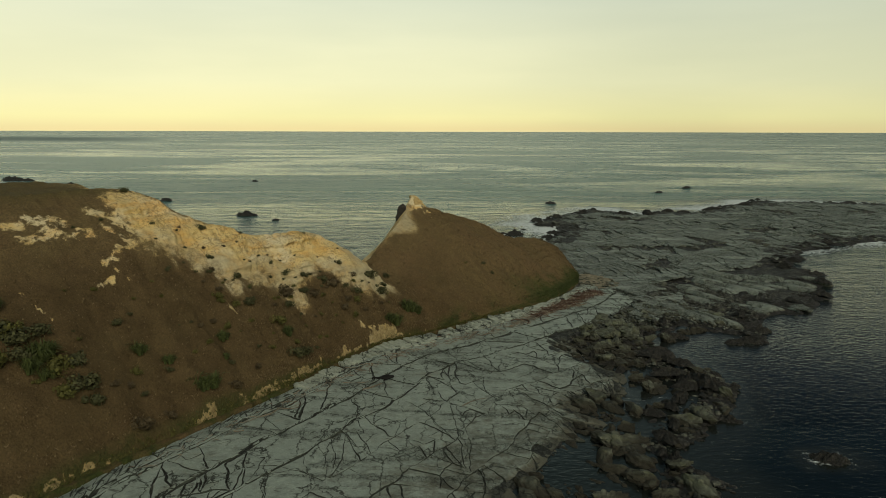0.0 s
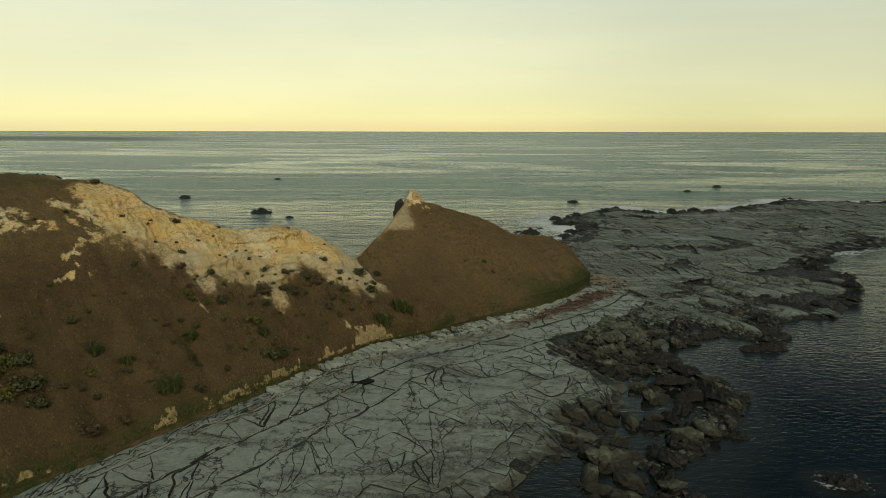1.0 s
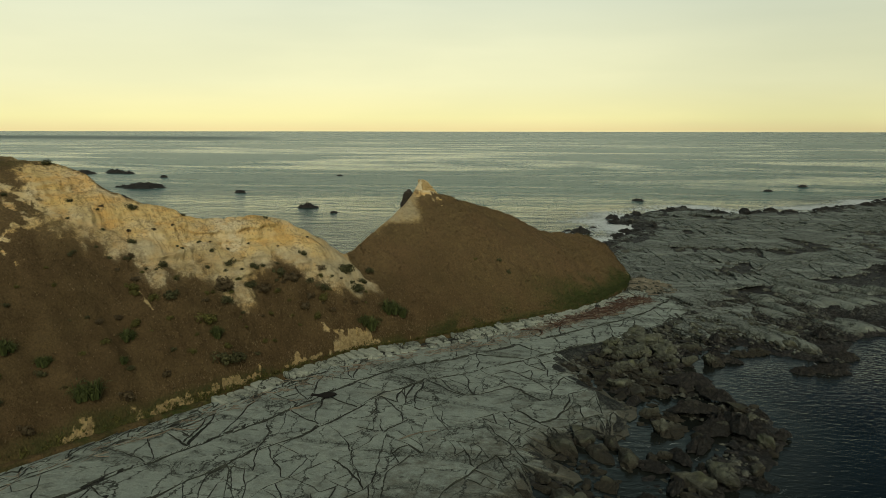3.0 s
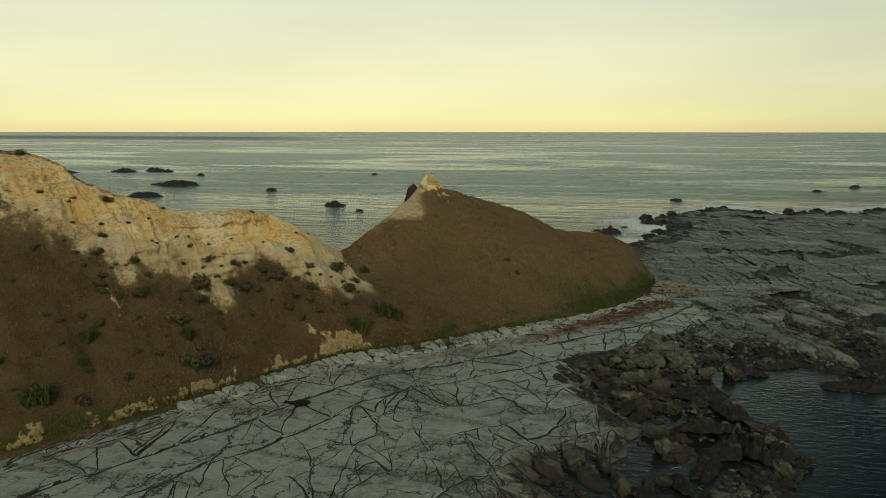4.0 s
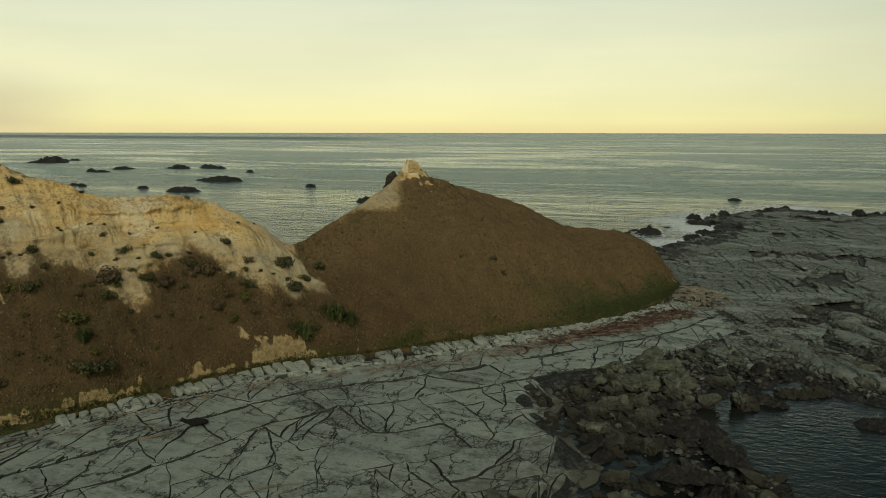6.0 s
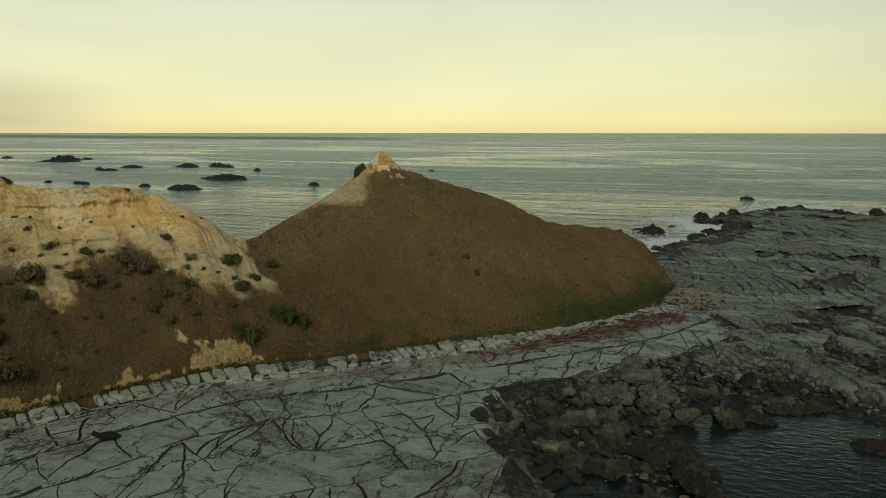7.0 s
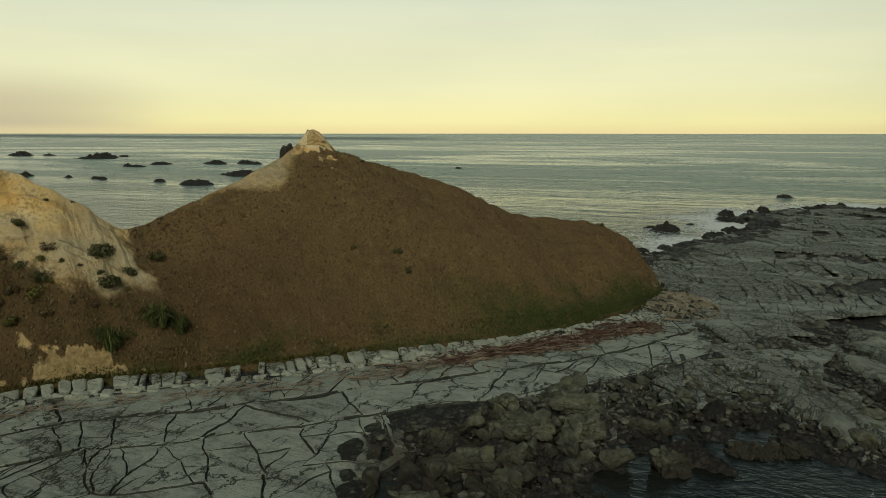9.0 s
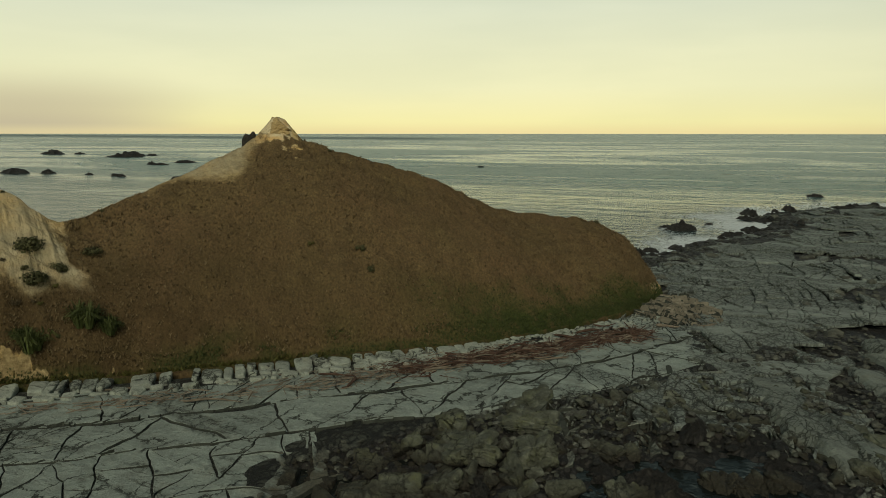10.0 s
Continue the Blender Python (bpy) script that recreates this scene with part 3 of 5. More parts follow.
tagged(sea, "calm grey-green evening sea with pale slicks", "sea", kind="structure")

# ---- headland ----
UROW = np.concatenate([np.linspace(0, 0.075, 27)[:-1], np.linspace(0.075, 1, 100)])
NU, NB, NA = len(UROW), 46, 9


def hill_surface():
    s = np.arange(NS)[:, None] / SPAN
    u = UROW[None, :]
    fx, fy = FOOT[:, :1], FOOT[:, 1:2]
    rx, ry, rz = RIDGE[:, :1], RIDGE[:, 1:2], RIDGE[:, 2:3]
    arc = np.concatenate([[0], np.cumsum(np.hypot(*np.diff(FOOT, axis=0).T))])[:, None]
    # clay bank at the foot, highest along the landward part
    bank = (0.30 + 1.0 * np.clip(0.45 + 0.7 * fbm(arc / 7, arc * 0 + 3, 3, 41), 0, 1) + 0.9 * np.exp(-((s - 6.4) / 0.6) ** 2)) * smooth(9.0, 7.8, s) + 0.15
    ztop = rz - 1.3 - bank
    conv = u + 0.10 * np.sin(np.pi * u) * smooth(0, 4, rz - 4)
    Z = 1.3 + bank * smooth(0.0, 0.7, u * np.hypot(rx - fx, ry - fy)) + ztop * conv
    X, Y = fx + (rx - fx) * u, fy + (ry - fy) * u
    lenf = np.hypot(rx - fx, ry - fy)
    nx, ny = (fx - rx) / lenf, (fy - ry) / lenf
    # hollows, terracettes and gullies
    run = u * lenf
    und = 0.75 * fbm(arc / 13, run / 10, 4, 51) + 0.25 * fbm(arc / 2.6, run / 2.6, 4, 52)
    lo = 1 - smooth(0.86, 1.0, u)
    edge = smooth(0.02, 0.12, u)
    # bare face: high on the landward cliff, and a pale spine by the peak
    line = 0.64 - 0.08 * smooth(2.7, 3.3, s) - 0.03 * smooth(4.4, 5.4, s) + 0.05 * smooth(7.2, 8.0, s)
    bare = smooth(-0.24, 0.16, u - line + 0.16 * fbm(arc / 4.5, run / 6, 4, 61)) * smooth(2.45, 3.0, s) * smooth(8.25, 7.75, s + 0.18 * fbm(arc / 2, run / 2, 3, 62))
    bare = bare * (1 - 0.55 * smooth(0.93, 1.0, u) * smooth(5, 4, s))
    gul = ridged(arc / 2.1, run / 9, 4, 71)
    X, Y = X + nx * (und * edge * lo + bare * lo * 0.95 * (gul - 0.5)), Y + ny * (und * edge * lo + bare * lo * 0.95 * (gul - 0.5))
    Z = Z + 0.35 * und * edge * lo + bare * lo * (0.75 * fbm(arc / 9, run / 2.2, 3, 72) + 0.6 * fbm(arc / 5, run / 4.5, 2, 74))
    ledge = fbm(arc / 14, Z / 1.15, 3, 76) * bare * lo * smooth(7.4, 6.2, s)
    X, Y = X + nx * 0.8 * ledge, Y + ny * 0.8 * ledge
    Z = Z + (0.16 * fbm(arc / 1.2, arc * 0, 4, 73) + 0.42 * fbm(arc / 3.2, arc * 0 + 9, 3, 75) * smooth(8.0, 7.0, s) * smooth(2.8, 4, s)) * smooth(0.6, 1, u)
    ragged = fbm(arc / 2.2, run / 1.0, 4, 43)
    scarp = smooth(0.35, -0.15, run - 0.32 + 0.20 * smooth(6.8, 7.3, s) - 0.30 * np.exp(-((s - 6.35) / 0.5) ** 2) + 0.42 * ragged + 0.22 * fbm(arc / 0.6, run / 0.9, 2, 49)) * smooth(0.0, 0.15, run + 0.15 * fbm(arc / 0.9, run * 2.2, 3, 44) - 0.05)
    scarp = scarp * smooth(8.9, 8.2, s) * smooth(-0.25, 0.15, fbm(arc / 5, arc * 0 + 7, 3, 42) + 0.5)
    patch = 0.5 + 0.8 * fbm(arc / 5, run / 2.5, 4, 45)
    green = smooth(0.34, 0.02, u + 0.12 * (patch - 0.5)) * smooth(11.0, 13.2, s) * smooth(16.8, 15.4, s)
    green = np.maximum(green, 0.35 * smooth(0.92, 1.0, u) * smooth(3.3, 2.6, s))
    green = np.maximum(green, 0.75 * np.clip(patch, 0, 1) * smooth(0.20, 0.03, u) * smooth(7.6, 8.8, s) * smooth(11.6, 9.6, s))
    green = np.maximum(green, 0.7 * smooth(0.05, 0.0, u) * smooth(1.0, 1.6, s) * np.clip(patch + 0.3, 0, 1))
    spine = smooth(-0.15, 0.13, u - 1.02 + 0.25 * np.exp(-((s - 10.05) / 0.36) ** 2) + 0.07 * fbm(arc / 3, run / 3, 4, 81)) * smooth(8.3, 9.0, s) * smooth(11.1, 10.6, s)
    cap = smooth(0.84, 0.90, u + 0.07 * fbm(arc / 2, run / 2, 4, 82)) * np.exp(-((s - 11.0) / 0.50) ** 2)
    nose = 0.62 * smooth(15.2, 16.0, s) * smooth(0.42, 0.10, u + 0.1 * fbm(arc / 2, run / 2, 3, 87)) + 0 * Z
    # darker brown on the landward slope and low on the seaward one
    slope_dark = smooth(11.5, 7.5, s) * smooth(0.75, 0.45, u) * 0.95 + 0.3 * smooth(0.45, 0.1, u) * smooth(14, 12, s) * smooth(5.5, 11, s)
    scars = np.zeros_like(Z)
    for ax, ay, bx, by, wide in SCARS:
        t = np.clip(((X - ax) * (bx - ax) + (Y - ay) * (by - ay)) / ((bx - ax) ** 2 + (by - ay) ** 2), 0, 1)
        away = np.hypot(X - ax - t * (bx - ax), Y - ay - t * (by - ay)) + 0.30 * fbm(X / 1.1, Y / 1.1, 3, 85)
        scars = np.maximum(scars, smooth(wide * (0.75 if wide < 0.9 else 1.0), wide * 0.05, away) * (0.60 if wide < 0.9 else 0.78))
    scars = scars * np.clip(0.80 + 0.55 * fbm(X / 0.8, Y / 0.8 + Z / 0.8, 3, 88), 0, 1.1)
    bareall = np.clip(np.maximum.reduce([bare, scarp * 0.80, spine * 0.72, cap * 0.9, scars, nose]), 0, 1)
    dust = np.clip(np.maximum(spine * smooth(10.9, 10.3, s), bare * (smooth(6.3, 7.4, s) * 0.85 + 0.9 * smooth(0.74, 0.55, u))), 0, 1)
    clayf = np.clip(scarp + nose + 0.5 * smooth(0.5, 0.3, u) * smooth(0.1, 0.3, scars) + 0 * Z, 0, 1)
    crag = np.exp(-((s - 11.0) / 0.26) ** 2) * 1.4 - 0.5 * np.exp(-((s - 11.45) / 0.22) ** 2) - 0.35 * np.exp(-((s - 10.5) / 0.25) ** 2)
    Z = Z + crag * smooth(0.80, 0.97, u)
    # far side: a flat top over the landward part, elsewhere a steep fall to the sea
    w = np.linspace(0, 1, NB)[None, 1:]
    flat = smooth(3.6, 2.4, s)
    reach = 20 + 25 * flat
    drop = np.where(w < 0.6 * flat, 0.0, (w - 0.6 * flat) / np.maximum(1 - 0.6 * flat, 1e-3)) ** (1.0 + 0.6 * flat)
    BX, BY = rx - nx * reach * w, ry - ny * reach * w
    und2 = fbm(arc / 6, w * reach / 6, 4, 91) * smooth(0, 0.15, w)
    BZ = RIDGE[:, 2:3] * (1 - drop) - 2.5 * drop + und2 * (1.0 - 0.6 * flat) + (Z[:, -1:] - rz) * (1 - w)
    bareb = np.clip((1 - flat) * np.ones_like(BZ) * smooth(15, 12.5, s), 0, 1)
    greenb = flat * 0.3 + 0 * BZ
    greenf = np.broadcast_to(green, Z.shape)
    # a scrubby apron between the bank and the first blocks
    e = np.linspace(1, 0, NA + 1)[None, :-1]
    wide = (0.7 + 0.6 * fbm(arc / 2.2, arc * 0 + 5, 3, 46)) * smooth(14.0, 9.0, s) + 0.15
    AX, AY = X[:, :1] + nx * wide * e, Y[:, :1] + ny * wide * e
    AZ = (Z[:, :1] + 0.15) * (1 - e) + 1.30 * e - 0.9 * smooth(0.75, 1.0, e) + 0.10 * fbm(AX / 0.8, AY / 0.8, 3, 47)
    agreen = np.clip(0.65 + 0.7 * fbm(AX / 1.5, AY / 1.5, 3, 48), 0, 0.95)
    return (np.hstack([AX, X, BX]), np.hstack([AY, Y, BY]), np.hstack([AZ, Z, BZ]), np.hstack([0 * AZ, bareall, bareb]), np.hstack([agreen, greenf, greenb]),
            np.hstack([0 * AZ + 0.5, np.clip(np.broadcast_to(slope_dark, Z.shape), 0, 1), 0 * BZ]),
            np.hstack([0 * AZ, dust, 0 * BZ + 0.3]), np.hstack([0 * AZ, clayf, 0 * BZ]))


HX, HY, HZ, HB, HG, HH, HD, HC = hill_surface()
hill = grid_mesh("headland", HX, HY, HZ, [MAT_HILL], {"bare": HB, "green": HG, "slope_dark": HH, "dust": HD, "clay": HC})
tagged(hill, "steep brown dry-grass headland with bare ochre cliff", "headland", kind="structure")


# ---- helpers for things ----
def mesh_of(name, verts, faces, mat, smooth_faces=False):
    me = bpy.data.meshes.new(name)
    me.from_pydata(verts, [], faces)
    me.materials.append(mat)
    if smooth_faces:
        me.polygons.foreach_set("use_smooth", np.ones(len(me.polygons), bool))
    me.update()
    return me


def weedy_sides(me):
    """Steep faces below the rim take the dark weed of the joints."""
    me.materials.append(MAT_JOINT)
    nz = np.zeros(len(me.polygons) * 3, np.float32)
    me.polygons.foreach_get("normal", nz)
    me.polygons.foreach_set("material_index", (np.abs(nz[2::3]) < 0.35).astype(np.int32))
    return me


def joined(name, pieces, mat, smooth_faces=False):
    """One mesh out of many (verts, faces)."""
    vs, fs, k = [], [], 0
    for v, f in pieces:
        vs.extend(map(tuple, v))
        fs.extend([tuple(i + k for i in q) for q in f])
        k += len(v)
    return mesh_of(name, vs, fs, mat, smooth_faces)


def ball(sub):
    bm = bmesh.new()
    bmesh.ops.create_icosphere(bm, subdivisions=sub, radius=1.0)
    v = np.array([q.co[:] for q in bm.verts])
    f = [tuple(q.index for q in p.verts) for p in bm.faces]
    bm.free()
    return v, f


BALLS = {k: ball(k) for k in (1, 2, 3, 4, 5)}
rng = np.random.default_rng(7)


def rock_shape(seed, sub=3, cuts=7, rough=0.16, stretch=(1.0, 0.8, 0.62), beds=0.0, joints=0, low=0.45):
    """A worn block: a ball cut by planes, roughened, with bedding steps."""
    r = np.random.default_rng(seed)
    v, f = BALLS[sub]
    v = v.copy()
    for _ in range(cuts):
        n = r.normal(size=3)
        n /= np.linalg.norm(n)
        h = r.uniform(low, 0.82)
        over = v @ n - h
        v = v - np.outer(np.maximum(over, 0) * 0.92, n)
    o = r.uniform(0, 50)
    w = fbm(v[:, 0] * 1.7 + o, v[:, 1] * 1.7 + v[:, 2] * 2.3, 5, seed) * rough
    cleft = -0.5 * rough * smooth(0.80, 0.97, ridged(v[:, 0] * 0.9 + o, v[:, 1] * 1.3 + v[:, 2], 3, seed + 3))
    v = v * (1 + w + cleft)[:, None]
    for _ in range(joints):
        n = np.append(r.normal(size=2), r.normal() * 0.25)
        n /= np.linalg.norm(n)
        away = v @ n - r.uniform(-0.45, 0.45) + 0.05 * fbm(v[:, 0] * 3 + o, v[:, 1] * 3 + v[:, 2] * 3, 3, seed + 9)
        v = v * (1 - 0.16 * np.exp(-(away / 0.05) ** 2) + 0.035 * np.sign(away))[:, None]
    if beds:
        v[:, 2] += beds * (np.round(v[:, 2] * 5) / 5 - v[:, 2])
    return v * np.array(stretch), f


# the hill's front as a lookup for what stands on it
FRONT_X, FRONT_Y, FRONT_Z = HX[:, NA:NA + NU].ravel(), HY[:, NA:NA + NU].ravel(), HZ[:, NA:NA + NU].ravel()


def hill_z(x, y):
    k = np.argmin((FRONT_X - x) ** 2 + (FRONT_Y - y) ** 2)
    return float(FRONT_Z[k])


def ground_z(x, y):
    i, j = np.clip(np.searchsorted(gx, x), 1, len(gx) - 1), np.clip(np.searchsorted(gy, y), 1, len(gy) - 1)
    return GZ[i, j]


def top_z(x, y):
    """The ground, with the slabs where they lie."""
    z = ground_z(x, y)
    return np.where(signed(x, y, FLAT) > 0.5, slab_level(x, y), z)


# ---- summit crag ----
v, f = rock_shape(301, 5, 12, 0.28, (2.0, 1.9, 1.30), 0.15, 2, 0.45)
crag = new("summit_crag", mesh_of("summit_crag", v, f, MAT_CLAY))
crag.matrix_world = pose(-5.8, 154.2, 22.45, 8, -6, 30)
tagged(crag, "weathered yellow mudstone crag on the grassy summit", "crag")
v, f = rock_shape(305, 5, 8, 0.20, (2.2, 2.3, 3.0), 0.1, 2)
dark = new("dark_crag", mesh_of("dark_crag", v, f, MAT_CRAG))
dark.matrix_world = pose(-8.0, 153.0, 19.5, 0, -14, 15)
tagged(dark, "dark jutting rock clinging beside the summit crag", "crag")

# ---- skerries ----
def islet(seed, jag=1.0):
    """A jagged low reef of half-width one."""
    r = np.random.default_rng(seed)
    n, m = 40, 15
    a, q = np.meshgrid(np.arange(n) / n * 2 * math.pi, np.linspace(0.03, 1.0, m), indexing="ij")
    o = seed * 1.37
    rim = 1 + 0.30 * fbm(np.cos(a) * 1.6 + o, np.sin(a) * 1.6, 3, seed)
    x, y = q * rim * np.cos(a), q * rim * np.sin(a) * r.uniform(0.5, 0.75)
    z = (1 - q ** 3.0) * (0.10 + 0.42 * jag * ridged(x * 2.4 + o, y * 4.6, 4, seed) ** 1.5) + 0.05 * fbm(x * 6, y * 6 + o, 2, seed) - 0.16 * q
    v = np.stack([x, y, z], -1).reshape(-1, 3)
    f = [(i * m + j, i * m + j + 1, ((i + 1) % n) * m + j + 1, ((i + 1) % n) * m + j) for i in range(n) for j in range(m - 1)]
    f = [p[::-1] for p in f] + [tuple(i * m for i in range(n))]
    return v, f


ROCKS_DARK = []
for k in range(7):
    v, f = islet(400 + k)
    ROCKS_DARK.append(mesh_of("dark_rock", v, f, MAT_BLACK))
for k, (x, y, w) in enumerate(SKERRIES):
    ob = new("sea_rock", ROCKS_DARK[k % 7])
    w = w * 1.2 if y > 300 else w
    h = w * 0.5
    ob.matrix_world = pose(x, y, -0.05, 0, 0, rng.uniform(-25, 25)) @ Matrix.Diagonal((h, h, h * rng.uniform(0.9, 1.3) if w < 12 else h * 0.6, 1))
    tagged(ob, "dark wet rock standing out of the sea" if w < 12 else "long low dark reef awash in the sea", "sea rock", "rocks off the point")


# ---- boulders and beds between slabs and sea ----
def scatter(n, box, test, seed):
    r = np.random.default_rng(seed)
    x, y = r.uniform(box[0], box[2], n * 12), r.uniform(box[1], box[3], n * 12)
    keep = np.flatnonzero(test(x, y))[:n]
    return x[keep], y[keep], r


def shore(x, y, lo, hi, out=-0.5):
    wx, wy = x + 3.0 * fbm(x / 14, y / 14, 3, 5), y + 3.0 * fbm(x / 14 + 40, y / 14, 3, 6)
    d = signed(wx, wy, COAST)
    return (d > lo) & (d < hi) & (signed(x, y, FLAT) < out)


ROCKS_GREY = []
for k in range(7):
    v, f = rock_shape(500 + k, 4, 13, 0.15, (1.0, 0.82, 0.62), 0.12, 3, 0.38)
    ROCKS_GREY.append(mesh_of("boulder", v, f, MAT_BOULDER))
ROCKS_BIG = []
for k in range(5):
    v, f = rock_shape(540 + k, 5, 13, 0.15, (1.0, 0.82, 0.62), 0.12, 7, 0.38)
    ROCKS_BIG.append(mesh_of("boulder", v, f, MAT_BOULDER))


def put_rock(name, mesh, x, y, r, squash, yaw, label, group, sink=0.25, tilt=0.0):
    ob = new(name, mesh)
    z = float(ground_z(x, y))
    ob.matrix_world = pose(x, y, max(z, -0.5) + r * squash * (0.45 - sink), tilt, 0, yaw) @ Matrix.Diagonal((r * 1.15, r * 0.95, r * squash * 1.4, 1))
    return tagged(ob, label, "boulder", group)


# a few large ones with their own places: x, y, radius, height factor, yaw
for x, y, r, sq, yaw in [(29.8, 105.9, 1.5, 0.75, 20), (31.0, 101.8, 2.3, 0.6, 40), (28.6, 103.4, 1.0, 0.6, 0), (32.8, 105.4, 1.2, 0.7, -30), (26.0, 99.4, 1.0, 0.6, 10), (28.3, 121.4, 2.3, 0.75, 40),
                         (30.4, 123.4, 2.0, 0.75, -60), (30.5, 127.8, 3.0, 0.5, -50), (26.8, 115.3, 1.9, 0.8, 20), (25.2, 121.0, 1.5, 0.7, 80), (24.2, 124.4, 1.3, 0.7, 30), (30.4, 113.5, 1.5, 0.4, -58),
                         (21.5, 82.5, 3.6, 0.42, 35), (24.0, 88.0, 1.6, 0.6, 0), (22.0, 73.0, 1.7, 0.6, 50), (17.0, 69.0, 2.3, 0.45, 40), (23.5, 70.0, 1.8, 0.6, 10), (26.5, 77.0, 2.0, 0.5, 30),
                         (34.6, 128.9, 2.4, 0.7, -40), (33.0, 133.0, 2.6, 0.5, 30), (31.4, 138.2, 3.0, 0.4, -55), (40.9, 127.1, 1.9, 0.8, 60), (38.1, 132.8, 1.8, 0.6, -20)]:
    put_rock("boulder", ROCKS_BIG[int(x * 7 + y) % 5], x, y, r, sq, yaw, "large cracked olive-grey boulder at the slab edge", "boulders by the slabs", 0.1)
# a ribbed block with upturned beds, and dark rocks standing in the shallows
for k, (x, y) in enumerate([(45.4, 131.8), (46.2, 132.3), (47.0, 132.7), (47.8, 133.1), (48.6, 133.3), (49.3, 133.6)]):
    put_rock("boulder", ROCKS_BIG[k % 5], x, y, 1.55 - 0.12 * abs(k - 2), 0.62, -62 + 4 * k, "ribbed olive block of upturned beds standing in water", "boulders by the slabs", 0.0, 14)
for k, (x, y, r) in enumerate([(35.9, 116.5, 2.6), (34.4, 117.4, 1.6), (37.2, 115.2, 1.5), (38.6, 112.1, 2.1), (35.0, 107.1, 2.2), (37.2, 104.6, 2.3), (39.0, 102.7, 2.7), (40.2, 101.6, 1.8), (36.2, 102.2, 1.9),
                               (34.0, 98.5, 2.0), (31.5, 95.0, 1.7), (43.3, 129.0, 1.8), (41.6, 130.6, 1.7), (30.0, 88.5, 1.6), (27.5, 84.0, 1.8), (28.5, 92.5, 1.5)]):
    put_rock("shore_rock", ROCKS_DARK[k % 7], x, y, r, 0.70, k * 47 % 360, "jagged dark wet rock standing in the shallows", "rocks along the tide line", -0.15, 4)
CLUSTER = [(22, 124), (25.5, 116), (27.5, 109), (33, 104), (36.5, 112), (36, 124), (35, 132), (28, 131)]
x, y, r = scatter(85, (20, 102, 38, 134), lambda x, y: (signed(x, y, CLUSTER) > 0) & (y > 113), 74)
for k in range(len(x)):
    rad = float(np.clip(r.lognormal(-0.2, 0.35), 0.4, 1.5))
    put_rock("boulder", ROCKS_GREY[k % 7], x[k], y[k], rad, r.uniform(0.6, 0.95), r.uniform(-80, -20), "rounded olive-grey boulder packed among its neighbours", "boulders by the slabs", 0.1, r.uniform(-12, 12))
x, y, r = scatter(150, (14, 62, 60, 160), lambda x, y: shore(x, y, -2.0, 12), 71)
for k in range(len(x)):
    rad = float(np.clip(r.lognormal(-0.35, 0.45), 0.35, 1.7))
    if r.uniform() < 0.7:
        put_rock("boulder", ROCKS_GREY[k % 7], x[k], y[k], rad, r.uniform(0.5, 0.9), r.uniform(0, 360), "weathered olive-grey boulder lying among shore rubble", "boulders by the slabs", 0.15, r.uniform(-15, 15))
    else:
        put_rock("shore_rock", ROCKS_DARK[k % 7], x[k], y[k], rad * 1.2, r.uniform(0.7, 1.1), r.uniform(0, 360), "jagged dark wet rock at the tide line", "rocks along the tide line", 0.1, r.uniform(-8, 8))
x, y, r = scatter(250, (18, 150, 240, 385), lambda x, y: shore(x, y, -4.5, 5), 72)
for k in range(len(x)):
    rad = float(np.clip(r.lognormal(0.15, 0.5), 0.5, 3.2)) * (0.75 if y[k] < 250 else 1.0)
    put_rock("shore_rock", ROCKS_DARK[k % 7], x[k], y[k], rad, r.uniform(0.5, 0.9), r.uniform(-75, -30), "jagged dark rock on the rim of the far shelf", "rocks along the tide line", 0.05, r.uniform(-15, 15))
# upturned beds that run out to sea
def broad_bed(seed, length, width, thick):
    """A long smooth bed with worn ends, cracked across, its foot below ground."""
    n, m = int(length / 0.28), int(width / 0.28)
    a, b = np.meshgrid(np.linspace(-1, 1, n), np.linspace(-1, 1, m), indexing="ij")
    x, y = a * length / 2, b * width / 2 * (1 - 0.35 * np.abs(a) ** 3)
    o = seed * 3.1
    x, y = x + 0.5 * fbm(x / 3 + o, y / 3, 3, seed), y + 0.45 * fbm(x / 3, y / 3 + o, 3, seed + 1)
    rim = np.maximum(np.abs(a) ** 3.5, np.abs(b) ** 3.5)
    z = thick * (1 - rim ** 2 * 1.9) + 0.10 * fbm(x / 2.5, y / 1.2 + o, 4, seed + 2) - 0.16 * smooth(0.86, 0.97, ridged(x / 2.6 + o, y / 4.5, 2, seed + 3))
    v = np.stack([x, y, z], -1).reshape(-1, 3)
    f = [(i * m + j, (i + 1) * m + j, (i + 1) * m + j + 1, i * m + j + 1) for i in range(n - 1) for j in range(m - 1)]
    return mesh_of("rock_bed", v, f, MAT_BED)


def lay_bed(k, x, y, ln, wd, yaw, z, dip):
    ob = new("rock_bed", broad_bed(640 + k, ln, wd, 0.9))
    ob.matrix_world = pose(x, y, z, -dip, 0.8, yaw)
    tagged(ob, "broad tilted grey rock bed running into the sea", "rock bed", "upturned beds")


